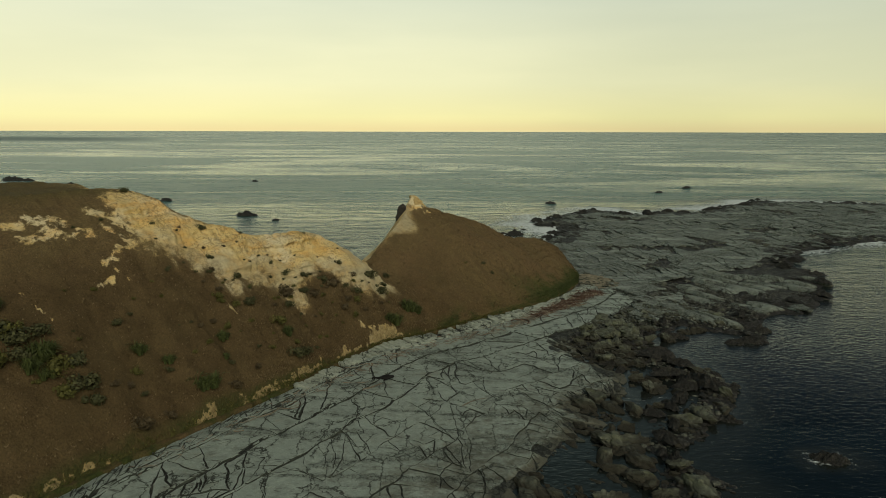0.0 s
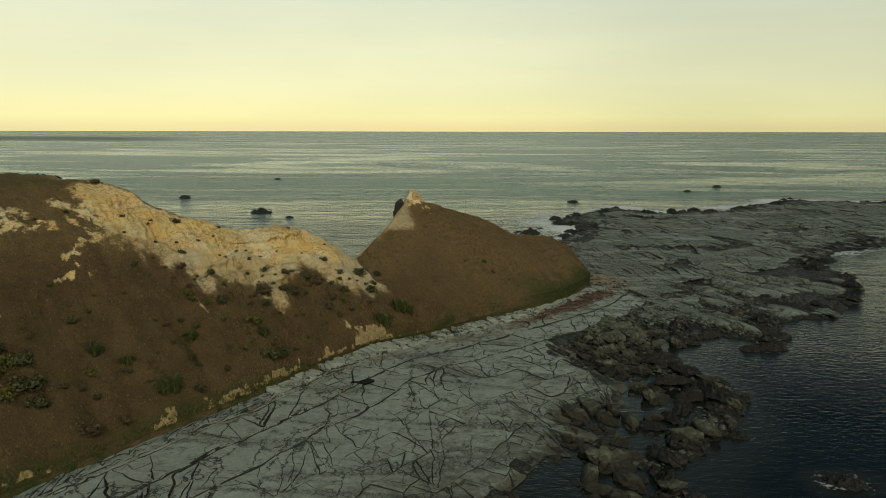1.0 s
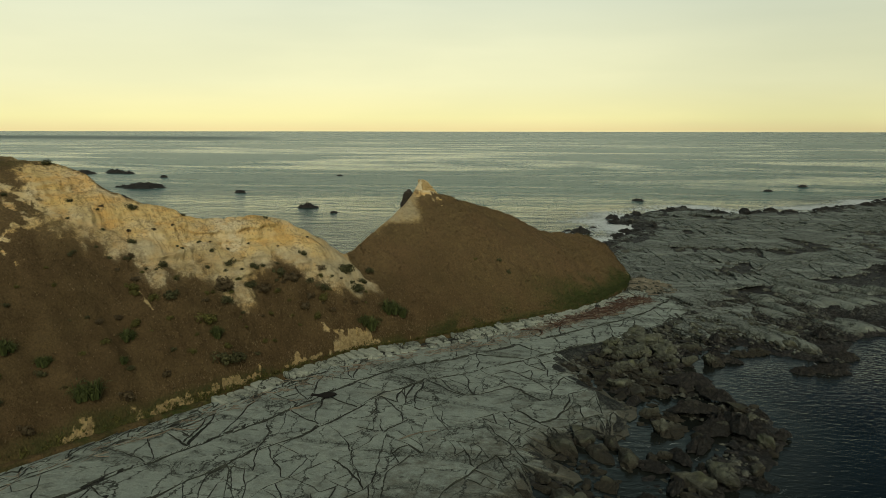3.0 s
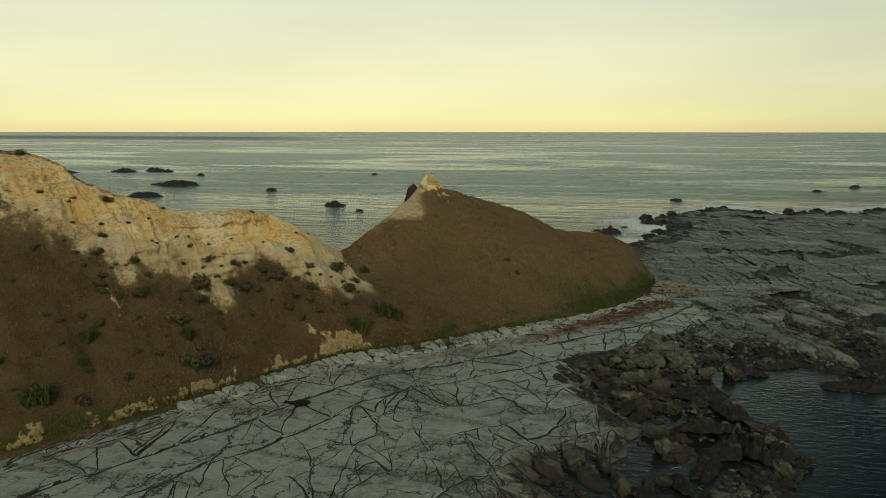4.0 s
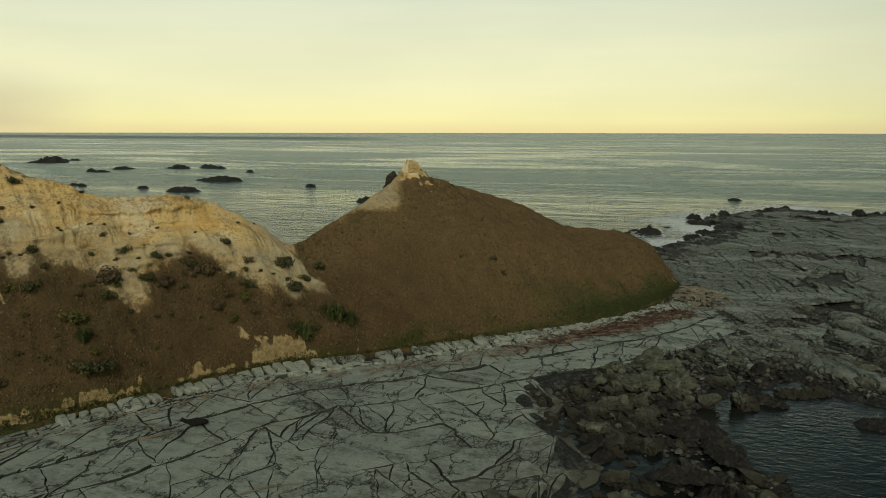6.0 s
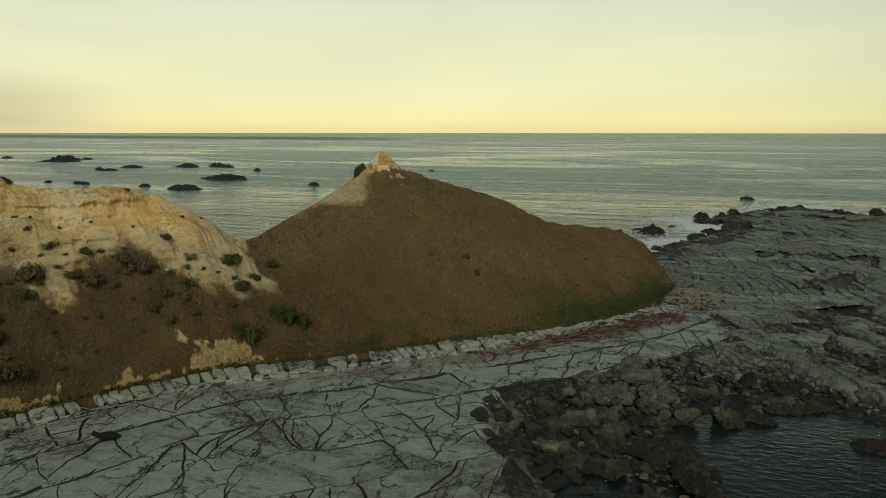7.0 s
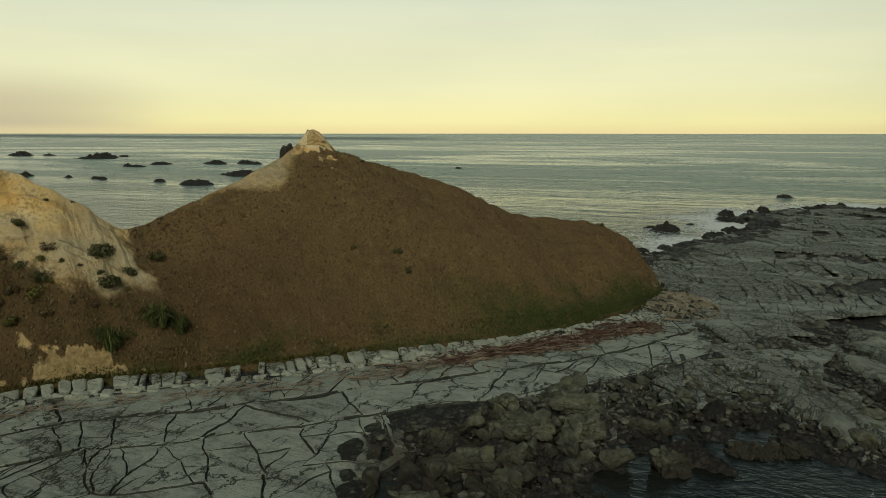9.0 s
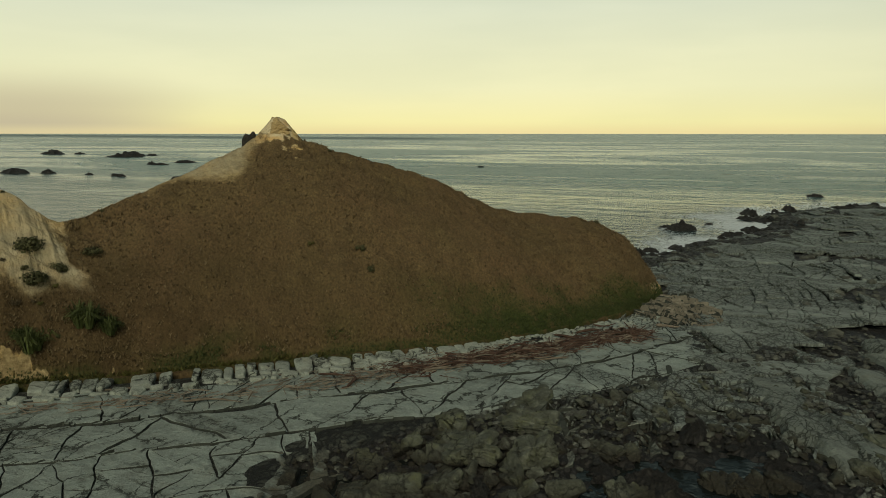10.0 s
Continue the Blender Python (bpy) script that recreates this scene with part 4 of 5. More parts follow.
# three broad ones with their own places, then rank behind rank, each with its scarp to the south-west
OWN_BEDS = [(50.6, 145.6, 20, 6.0, -64), (54.6, 141.0, 15, 3.4, -68), (46.0, 156.5, 9, 3.2, -62)]
for k, (x, y, ln, wd, yaw) in enumerate(OWN_BEDS):
    lay_bed(k, x, y, ln, wd, yaw, 0.30, 8)
BED_ZONE = [(52, 152), (58, 134), (62, 139), (70, 146.5), (78, 152), (88, 168), (98, 183), (103, 190), (97, 206), (88, 202), (75, 187), (62, 174), (52, 163)]
r = np.random.default_rng(47)
across = np.array([0.87, 0.49])
along = np.array([0.49, -0.87])
b, k = 0.0, 10
while b < 62:
    wd = r.uniform(2.4, 5.6)
    a = -40 + r.uniform(0, 8)
    while a < 40:
        ln = r.uniform(6, 17)
        x, y = np.array([52, 160.0]) + across * (b + wd / 2) + along * (a + ln / 2)
        tip = np.array([x, y]) + along * ln * 0.4
        if signed(x, y, BED_ZONE) > 0.8 and signed(*tip, BED_ZONE) > -3 and vnoise(x / 8, y / 8, 44) > 0.22:
            lay_bed(k, x, y, ln, wd * 1.12, -60.5 + r.normal(0, 2.5), 0.22 + r.normal(0, 0.12) + 0.012 * (y - 150), r.uniform(5, 11))
            k += 1
        a += ln * r.uniform(0.9, 1.1)
    b += wd

# worn blocks packed between the slabs and the water
blocks = [rock_shape(760 + k, 3 if k < 5 else 2, 10, 0.24, (1, 0.74, 0.66), 0.20, 3, 0.42) for k in range(12)]


def boulder_field():
    q = np.random.default_rng(57)
    n = 30000
    x, y = q.uniform(8, 56, n), q.uniform(58, 152, n)
    ok = shore(x, y, 0.2, 40, -0.2) & (signed(x, y, BED_ZONE) < 0)
    x, y = x[ok], y[ok]
    big = vnoise(x / 7, y / 7, 58)
    bare = (ridged(x / 9, y / 9, 2, 59) > 0.86) | ((x > 23) & (y < 119) & (vnoise(x / 4.5, y / 4.5, 60) < 0.66))
    cells, pieces = {}, []
    rad = np.clip(0.26 + 1.7 * big ** 3 * q.lognormal(0, 0.45, len(x)), 0.24, 1.9) * np.where(y > 126, 0.62, 1.0)
    z = ground_z(x, y)
    for k in np.argsort(-rad):
        if bare[k]:
            continue
        i, j = int(x[k] // 3.4), int(y[k] // 3.4)
        if any((x[k] - u) ** 2 + (y[k] - w) ** 2 < (0.86 * (rad[k] + e)) ** 2 for g in (-1, 0, 1) for h in (-1, 0, 1) for u, w, e in cells.get((i + g, j + h), ())):
            continue
        cells.setdefault((i, j), []).append((x[k], y[k], rad[k]))
        v, f = blocks[k % 5] if rad[k] > 0.55 else blocks[5 + k % 7]
        a = radians(-58) + q.normal(0, 0.35)
        c, t = math.cos(a), math.sin(a)
        v = v * (rad[k] * np.array([1.45, 1.0, q.uniform(0.7, 1.15)]))
        pieces.append((np.stack([v[:, 0] * c - v[:, 1] * t, v[:, 0] * t + v[:, 1] * c, v[:, 2] + 0.16 * v[:, 1]], -1) + (x[k], y[k], max(z[k], -0.35) + 0.22 * rad[k]), f))
    ob = new("boulder_field", joined("boulder_field", pieces, MAT_BOULDER))
    tagged(ob, "worn olive-brown blocks packed between slabs and water", "boulders", kind="stuff")


boulder_field()

# loose stones
small = [rock_shape(700 + k, 1, 4, 0.18, (1, 0.8, 0.6)) for k in range(8)]
medium = [rock_shape(720 + k, 2, 6, 0.25, (1, 0.75, 0.5), 0.2) for k in range(8)]


def stones(name, label, n, box, test, seed, size, mat, shapes=small):
    x, y, r = scatter(n, box, test, seed)
    z = top_z(x, y)
    pieces = []
    for k in range(len(x)):
        v, f = shapes[k % 8]
        q = min(float(r.lognormal(math.log(size), 0.5)), size * 3.5)
        c, s = math.cos(k * 1.7), math.sin(k * 1.7)
        w = np.stack([v[:, 0] * c - v[:, 1] * s, v[:, 0] * s + v[:, 1] * c, v[:, 2] * 0.7], -1) * q
        pieces.append((w + (x[k], y[k], z[k] + 0.15 * q), f))
    ob = new(name, joined(name, pieces, mat))
    return tagged(ob, label, "rubble", kind="stuff")


stones("shore_rubble", "loose dark and olive stones between slabs and sea", 6500, (12, 62, 66, 172), lambda x, y: shore(x, y, -1.0, 45, 0.6) & (vnoise(x / 6, y / 6, 8) > 0.22), 81, 0.20, MAT_RUBBLE)
stones("broken_rock", "broken dark rock crowding the gullies by the slabs", 1500, (14, 62, 64, 165), lambda x, y: shore(x, y, -2.0, 16, 0.0) & (vnoise(x / 5, y / 5, 6) > 0.35), 83, 0.32, MAT_DARK, medium)
stones("pale_stones", "small pale stones along the grassy hill foot", 1500, (14, 134, 40, 176), lambda x, y: (signed(x, y, FLAT) > 0.0) & (signed(x, y, FLAT) < 3.2) & (vnoise(x / 2, y / 2, 4) > 0.35) & (x < 36) & (signed(x, y, [(10, 138), (38, 176), (40, 172), (16, 138)]) > 0), 84, 0.17, MAT_PALE)
stones("far_rubble", "dark rubble strewn over the far rock shelf", 2400, (20, 165, 240, 385), lambda x, y: shore(x, y, 0.0, 90, 0.3) & (fbm(x / 15, y / 15, 3, 14) + 0.5 * (y < 240) * (x < 62) > 0.35), 82, 0.42, MAT_RUBBLE)

# ---- shrubs and flax ----


def blade_clump(seed, n, length, spread, width):
    r = np.random.default_rng(seed)
    out = []
    for _ in range(n):
        a, lean, ln = r.uniform(0, 2 * math.pi), r.uniform(0.15, 1.0) * spread, length * r.uniform(0.55, 1.1)
        d, side = np.array([math.cos(a), math.sin(a), 0]), np.array([-math.sin(a), math.cos(a), 0]) * width * 0.5
        base = d * r.uniform(0, 0.18) * length + np.array([0, 0, -0.05])
        p1 = base + d * ln * 0.35 * lean + np.array([0, 0, ln * 0.60])
        p2 = base + d * ln * 0.95 * lean + np.array([0, 0, ln * (0.95 - 0.55 * lean)])
        out.append(([base - side, base + side, p1 + side, p1 - side, p2], [(0, 1, 2, 3), (3, 2, 4)]))
    return out


def leaf_cloud(seed, n, leaf):
    """A bush of radius one: leaf clumps over several lobes, with gaps."""
    r = np.random.default_rng(seed)
    lobes = [(np.array([r.uniform(-0.55, 0.55), r.uniform(-0.55, 0.55), r.uniform(0.15, 0.55)]), r.uniform(0.28, 0.55)) for _ in range(8)]
    out = []
    for _ in range(n):
        c, rad = lobes[r.integers(8)]
        n3 = r.normal(size=3)
        n3 /= np.linalg.norm(n3)
        p = c + n3 * rad * r.uniform(0.6, 1.08)
        if p[2] < 0:
            p[2] = abs(p[2]) * 0.4
        a = np.cross(n3, r.normal(size=3))
        a /= np.linalg.norm(a)
        b = np.cross(n3, a) + 0.5 * n3
        q = leaf * r.uniform(0.6, 1.3)
        out.append(([p - a * q * 0.5, p + b * q * 0.5 - 0.1 * q * n3, p + a * q * 0.6, p - b * q * 0.5 + 0.25 * q * n3], [(0, 1, 2, 3)]))
    return out, lobes


def stems(lobes, thick):
    out = []
    for c, _ in lobes:
        side = np.array([c[1], -c[0], 0.0]) + 1e-3
        side = side / np.linalg.norm(side) * thick
        up = np.array([0, 0, thick])
        out.append(([-side, side, up, c - side * 0.3, c + side * 0.3, c + up * 0.3], [(0, 1, 4, 3), (1, 2, 5, 4), (2, 0, 3, 5)]))
    return out


PLANTS = {}
for kind, mat in (("flax", MAT_FLAX), ("olive", MAT_LEAF), ("yellow", MAT_YELLOW), ("dead", MAT_DEAD)):
    for k in range(3):
        if kind == "flax":
            r = np.random.default_rng(k)
            bl = []
            for j in range(7):
                o = np.array([r.uniform(-0.42, 0.42), r.uniform(-0.42, 0.42), 0])
                bl += [(np.array(v) + o, f) for v, f in blade_clump(900 + 10 * k + j, 70, r.uniform(0.7, 1.15), 1.05, 0.055)]
            lob = [(np.array([r.uniform(-0.5, 0.5), r.uniform(-0.5, 0.5), 0.3]), 0.3) for _ in range(5)]
            PLANTS[kind, k] = (joined("leaves", bl, mat), joined("stem", stems(lob, 0.05), MAT_STEM))
        else:
            cl, lob = leaf_cloud(950 + k + len(kind), 620, 0.15)
            PLANTS[kind, k] = (joined("leaves", cl, mat), joined("stem", stems(lob, 0.04), MAT_STEM))
PLANT_LABEL = {"flax": "dense green flax clump on the grassy slope", "olive": "rounded olive-green shrub on the headland slope",
               "yellow": "low yellow-green shrub in the dry grass", "dead": "twiggy dead brown shrub on the slope"}
PLANT_NAME = {"flax": "flax_bush", "olive": "shrub", "yellow": "low_shrub", "dead": "dead_shrub"}


def plant(x, y, size, kind, k, z=None, label=""):
    ob = new(PLANT_NAME[kind])
    ob.empty_display_size = 0.3
    z = hill_z(x, y) if z is None else z
    ob.matrix_world = pose(x, y, z - 0.08 * size, 0, 0, (k * 77) % 360) @ Matrix.Diagonal((size, size, size * (0.85 + 0.1 * (k % 3)) * (1.45 if kind == "flax" else 1.0), 1))
    for nm, me in zip(("leaves", "stem"), PLANTS[kind, k % 3]):
        c = new(nm, me)
        c.parent = ob
    return tagged(ob, label or PLANT_LABEL[kind], "shrub", "shrubs on the headland")


GREEN_BAND = [(-48.2, 78.9, 2.2), (-45.6, 79.1, 2.2), (-43.4, 78.9, 2.2), (-41.1, 79.1, 2.2), (-39.9, 78.4, 1.5), (-45.6, 77.2, 1.8), (-49.1, 79.4, 1.9), (-42.8, 81.1, 1.5), (-46.9, 80.6, 1.6),
              (-44.5, 77.6, 1.4), (-42.2, 77.4, 1.5), (-47.3, 77.4, 1.6), (-50.5, 78.2, 2.0), (-52, 80.5, 1.8), (-49, 75.5, 1.6), (-51.5, 74, 1.8)]
for k, (x, y, q) in enumerate(GREEN_BAND):
    plant(x, y, q * 1.05, ("olive", "flax", "yellow", "olive")[k % 4], k)
SHRUBS = [("flax", -38.6, 88.2, 1.2), ("flax", -35.4, 89.8, 0.9), ("olive", -35.2, 88.8, 0.7), ("flax", -30.7, 89.6, 1.7), ("flax", -30.9, 98.2, 1.05), ("flax", -29.6, 95.3, 0.6), ("olive", -41.8, 89.3, 0.9),
          ("yellow", -25.0, 105.6, 1.5), ("flax", -23.4, 105.2, 1.0), ("olive", -20.8, 105.5, 1.5), ("olive", -31.0, 107.1, 1.05), ("olive", -35.1, 106.7, 0.6), ("olive", -34.6, 104.8, 0.6),
          ("olive", -18.2, 122.6, 0.8), ("olive", -25.3, 114.1, 0.85), ("dead", -21.2, 115.4, 1.3), ("dead", -25.0, 110.7, 1.8), ("olive", -24.2, 109.7, 1.1), ("olive", -10.6, 132.2, 1.0), ("olive", -10.6, 128.8, 0.8),
          ("olive", -22.8, 116.1, 0.75), ("olive", -22.1, 117.2, 0.55), ("olive", -27.2, 110.9, 0.5), ("dead", -18.8, 119.2, 1.5), ("olive", -22.6, 114.0, 1.0), ("olive", -13.3, 127.5, 1.2), ("olive", -11.2, 126.6, 0.9),
          ("olive", -11.1, 128.7, 0.7), ("flax", -6.2, 127.5, 1.6), ("flax", -4.7, 128.8, 1.15), ("flax", -8.4, 124.1, 1.6), ("flax", -9.6, 123.6, 1.0), ("olive", -13.0, 127.3, 1.5), ("olive", -11.1, 126.4, 1.2), ("olive", -26.5, 100.5, 0.5),
          ("olive", -22.0, 103.6, 1.6), ("olive", -19.6, 108.9, 0.5), ("olive", 8.5, 149.0, 0.75), ("olive", 10.3, 148.2, 0.55), ("yellow", 4.6, 145.7, 0.45), ("dead", -35.1, 79.8, 1.5), ("dead", -33.3, 83.6, 1.0),
          ("dead", -38.8, 81.9, 0.8), ("yellow", -38.0, 86.0, 0.9), ("dead", -16.5, 118.5, 0.9), ("dead", -28.0, 92.5, 1.2), ("yellow", -33.2, 93.0, 0.6), ("dead", -26.0, 97.8, 0.9), ("olive", -36.5, 84.0, 0.6)]
for k, (kind, x, y, q) in enumerate(SHRUBS):
    plant(x, y, q * (1.3 if kind == "flax" else 1.05), kind, k)
r = np.random.default_rng(33)
for k in range(85):
    i, j = int(r.uniform(1.7, 7.6) * SPAN), int(r.uniform(0.25, 0.58) * NU)
    x, y = float(HX[i, NA + j]), float(HY[i, NA + j])
    plant(x, y, float(min(r.lognormal(-0.65, 0.4), 1.3)), ("dead", "yellow", "olive", "yellow")[k % 4], k)
# small tufts clinging to the bare cliff
CLIFF = [(-40.0, 108.5, 0.4), (-37.9, 103.7, 0.38), (-36.3, 103.7, 0.38), (-43.4, 106.9, 0.5), (-36.5, 108.7, 0.4), (-27.4, 113.3, 0.45), (-29.5, 113.5, 0.35), (-23.1, 116.1, 0.5), (-34.4, 105.3, 0.5),
         (-34.8, 106.9, 0.45), (-40.1, 107.8, 0.35), (-20.8, 119.3, 0.3), (-34.0, 110.2, 0.4), (-29.9, 109.8, 0.3), (-25.4, 112.8, 0.35), (-23.9, 114.4, 0.3), (-28.3, 114.4, 0.25), (-18.8, 126.3, 0.3),
         (-48.7, 102.2, 0.45), (-51.0, 98.7, 0.45), (-32.5, 112.5, 0.3), (-31.0, 110.5, 0.3), (-26.8, 116.5, 0.3), (-24.8, 119.0, 0.25), (-21.5, 121.5, 0.3), (-20.2, 117.5, 0.35), (-38.5, 106.0, 0.35), (-42.0, 104.5, 0.3)]
for k, (x, y, q) in enumerate(CLIFF):
    plant(x, y, q * 1.1, "olive" if k % 4 else "dead", k, None, "small dark shrub clinging to the bare cliff")
# on the skyline
for k, (x, y, z, q, kind) in enumerate([(-48.8, 110.3, 28.5, 0.9, "olive"), (-24.3, 124.0, 19.9, 0.7, "olive"), (-37.9, 111.5, 22.6, 0.9, "olive"), (-33, 116.3, 21.2, 0.45, "olive"), (23.2, 179.5, 10.6, 0.55, "yellow"),
                                        (25.2, 181.6, 10.2, 0.5, "olive"), (-0.2, 156.2, 20.0, 0.35, "olive"), (-13.0, 135.3, 14.4, 0.3, "olive"), (-18.0, 128.6, 16.6, 0.3, "olive")]):
    plant(x, y, q, kind, k, z, "small wind-clipped shrub on the ridge line")


# ---- dry grass ----
def tufts(name, label, n, pick, seed, height, mat):
    r = np.random.default_rng(seed)
    k = r.choice(np.flatnonzero(pick.ravel()), n)
    jx, jy = r.uniform(-0.2, 0.2, n), r.uniform(-0.2, 0.2, n)
    x, y, z = FRONT_X[k] + jx, FRONT_Y[k] + jy, FRONT_Z[k]
    x, y, z = np.repeat(x, 3), np.repeat(y, 3), np.repeat(z, 3)
    h, a = height * np.repeat(r.uniform(0.5, 1.3, n), 3), r.uniform(0, math.pi, 3 * n)
    c, s, w = np.cos(a), np.sin(a), 0.30 * h + 0.03
    lx, ly = r.uniform(-1.2, 1.2, 3 * n), r.uniform(-1.2, 1.2, 3 * n)
    vs = np.stack([np.stack([x - c * w, y - s * w, z - 0.1], -1), np.stack([x + c * w, y + s * w, z - 0.1], -1), np.stack([x + lx * h, y + ly * h, z + h], -1)], 1).reshape(-1, 3)
    fs = np.arange(9 * n).reshape(-1, 3)
    vs, fs = vs.tolist(), fs.tolist()
    ob = new(name, mesh_of(name, vs, fs, mat))
    return tagged(ob, label, "grass", kind="stuff")


HBF, HGF = HB[:, NA:NA + NU], HG[:, NA:NA + NU]
SID = np.broadcast_to(np.arange(NS)[:, None] / SPAN, HBF.shape)
UID = np.broadcast_to(UROW[None, :], HBF.shape)
tufts("dry_grass", "short dry brown grass covering the steep slope", 17000, (HBF < 0.35) & (HGF < 0.4) & (UID > 0.03) & (SID > 1.4), 21, 0.17, MAT_STRAW)
tufts("green_grass", "green grass along the foot of the hill", 14000, (HGF > 0.2 + 0.6 * np.random.default_rng(5).uniform(size=HGF.shape)) & (UID < 0.5), 22, 0.09, MAT_TURF)
tufts("bank_scrub", "low grey-green scrub below the clay bank", 1500, (UID < 0.012) & (SID > 1.4) & (SID < 10.5), 23, 0.30, MAT_YELLOW)


# ---- driftwood ----
def log_mesh(name, seed, length, radius, bend, mat):
    r = np.random.default_rng(seed)
    n, m = 14, 8
    vs, fs = [], []
    p1, p2 = r.uniform(0, 6), r.uniform(0, 6)
    for i in range(n + 1):
        t = i / n
        cx, cy, cz = (t - 0.5) * length, bend * length * math.sin(t * 3 + p1) * 0.12, bend * length * 0.04 * math.sin(t * 4 + p2)
        rad = radius * (1.1 - 0.55 * t) * (1 + 0.18 * math.sin(9 * t + p1)) * (0.35 if i in (0, n) else 1)
        for j in range(m):
            a = 2 * math.pi * j / m
            q = rad * (1 + 0.15 * math.sin(3 * a + p2))
            vs.append((cx, cy + q * math.cos(a), cz + q * math.sin(a)))
    for i in range(n):
        for j in range(m):
            fs.append((i * m + j, i * m + (j + 1) % m, (i + 1) * m + (j + 1) % m, (i + 1) * m + j))
    fs += [tuple(range(m))[::-1], tuple(range(n * m, n * m + m))]
    return mesh_of(name, vs, fs, mat, True)


LOGS = [log_mesh("driftwood_log", 30 + k, 1.0, 0.022, 1.0, MAT_WOOD) for k in range(4)]
LOGS_RED = [log_mesh("driftwood_log", 40 + k, 1.0, 0.026, 1.2, MAT_TANGLE) for k in range(4)]


def lay_log(x0, y0, x1, y1, thick, mesh, label, lift=0.1):
    ln = math.hypot(x1 - x0, y1 - y0)
    x, y = (x0 + x1) / 2, (y0 + y1) / 2
    ob = new("driftwood_log", mesh)
    ob.matrix_world = pose(x, y, float(top_z(np.array(x), np.array(y))) + lift, 0, 0, math.degrees(math.atan2(y1 - y0, x1 - x0))) @ Matrix.Diagonal((ln, ln * thick, ln * thick, 1))
    return tagged(ob, label, "driftwood", "driftwood along the hill foot")


for k, (a, b, c, d, th) in enumerate([(36.8, 164.1, 41.4, 169.1, 1.1), (6.8, 125.8, 11.0, 127.4, 1.0), (-1.9, 123.5, 1.8, 126.2, 0.9), (-15.6, 97.8, -8.9, 100.7, 1.0), (-14.5, 100.5, -11.0, 101.8, 0.9),
                                      (20.0, 140.5, 24.0, 143.0, 1.0), (26, 146.3, 30.5, 150, 0.9), (-24.5, 87.5, -21.8, 91.0, 0.9), (-21.0, 90.5, -19.2, 92.0, 1.1), (2.5, 93.5, 6.5, 96.5, 0.6)]):
    lay_log(a, b, c, d, th, LOGS[k % 4], "pale bleached driftwood log lying on the slabs", 0.45 if a > 36 else 0.1)
lay_log(-10.2, 102.6, -7.6, 103.9, 3.4, log_mesh("driftwood_log", 61, 1.0, 0.045, 0.8, MAT_CHAR), "thick blackened log lying on the slabs", 0.15)
r = np.random.default_rng(9)
AXIS = [(13.5, 132.8), (18.0, 139.3), (23.5, 146.0), (28.5, 152.0), (32.0, 157.5), (35.5, 161.8)]
for k in range(70):
    t = r.uniform(0, len(AXIS) - 1.001) if k % 3 == 0 else r.uniform(1.5, len(AXIS) - 1.001)
    i = int(t)
    x, y = np.array(AXIS[i]) * (1 - t + i) + np.array(AXIS[i + 1]) * (t - i) + r.normal(0, 0.9, 2)
    a, ln = radians(48) + r.normal(0, 0.5), r.uniform(1.2, 4.2)
    c, s = math.cos(a) * ln / 2, math.sin(a) * ln / 2
    lay_log(x - c, y - s, x + c, y + s, r.uniform(0.9, 1.7), (LOGS_RED if k % 5 else LOGS)[k % 4], "red-brown driftwood branch in the heaped drift line", r.uniform(0.1, 0.5))


def sticks(name, label, n, line, wide, seed, mat):
    q = np.random.default_rng(seed)
    pieces = []
    for _ in range(n):
        t = q.uniform(0, len(line) - 1.001)
        i = int(t)
        x, y = np.array(line[i]) * (1 - t + i) + np.array(line[i + 1]) * (t - i) + q.normal(0, wide, 2)
        d = np.array(line[i + 1]) - np.array(line[i])
        a, ln, w = math.atan2(d[1], d[0]) + q.normal(0, 0.7), q.uniform(0.4, 1.8), q.uniform(0.02, 0.055)
        z = float(top_z(np.array(x), np.array(y))) + abs(q.normal(0.08, 0.14))
        c, s = math.cos(a) * ln / 2, math.sin(a) * ln / 2
        e, g = -math.sin(a) * w, math.cos(a) * w
        rise = q.normal(0, 0.12)
        pieces.append(([(x - c - e, y - s - g, z), (x - c + e, y - s + g, z), (x - c, y - s, z + 1.6 * w), (x + c - e, y + s - g, z + rise), (x + c + e, y + s + g, z + rise), (x + c, y + s, z + rise + 1.6 * w)],
                       [(0, 1, 4, 3), (1, 2, 5, 4), (2, 0, 3, 5), (0, 2, 1), (3, 4, 5)]))
    return tagged(new(name, joined(name, pieces, mat)), label, "driftwood", kind="stuff")


sticks("drift_tangle", "tangle of red-brown sticks heaped below the hill", 1150, AXIS[1:], 1.0, 91, MAT_TANGLE)
sticks("bleached_sticks", "pale bleached sticks among the heaped driftwood", 420, AXIS, 1.25, 93, MAT_WOOD)
sticks("drift_line", "thin line of bleached sticks along the slabs", 420, [(-33, 74), (-20.5, 94), (-12, 108), (-5, 117), (4, 124.5), (13, 133), (22, 143)], 0.7, 92, MAT_WOOD)


# ---- slabs of the shore platform ----
def cut(poly, p, n):
    """Splits a polygon by the line through p with the normal n."""
    a, b = [], []
    m = len(poly)
    d = [(q[0] - p[0]) * n[0] + (q[1] - p[1]) * n[1] for q in poly]
    for i in range(m):
        j = (i + 1) % m
        (a if d[i] >= 0 else b).append(poly[i])
        if (d[i] >= 0) != (d[j] >= 0):
            t = d[i] / (d[i] - d[j])
            q = (poly[i][0] + (poly[j][0] - poly[i][0]) * t, poly[i][1] + (poly[j][1] - poly[i][1]) * t)
            a.append(q), b.append(q)
    return [q for q in (a, b) if len(q) > 2]


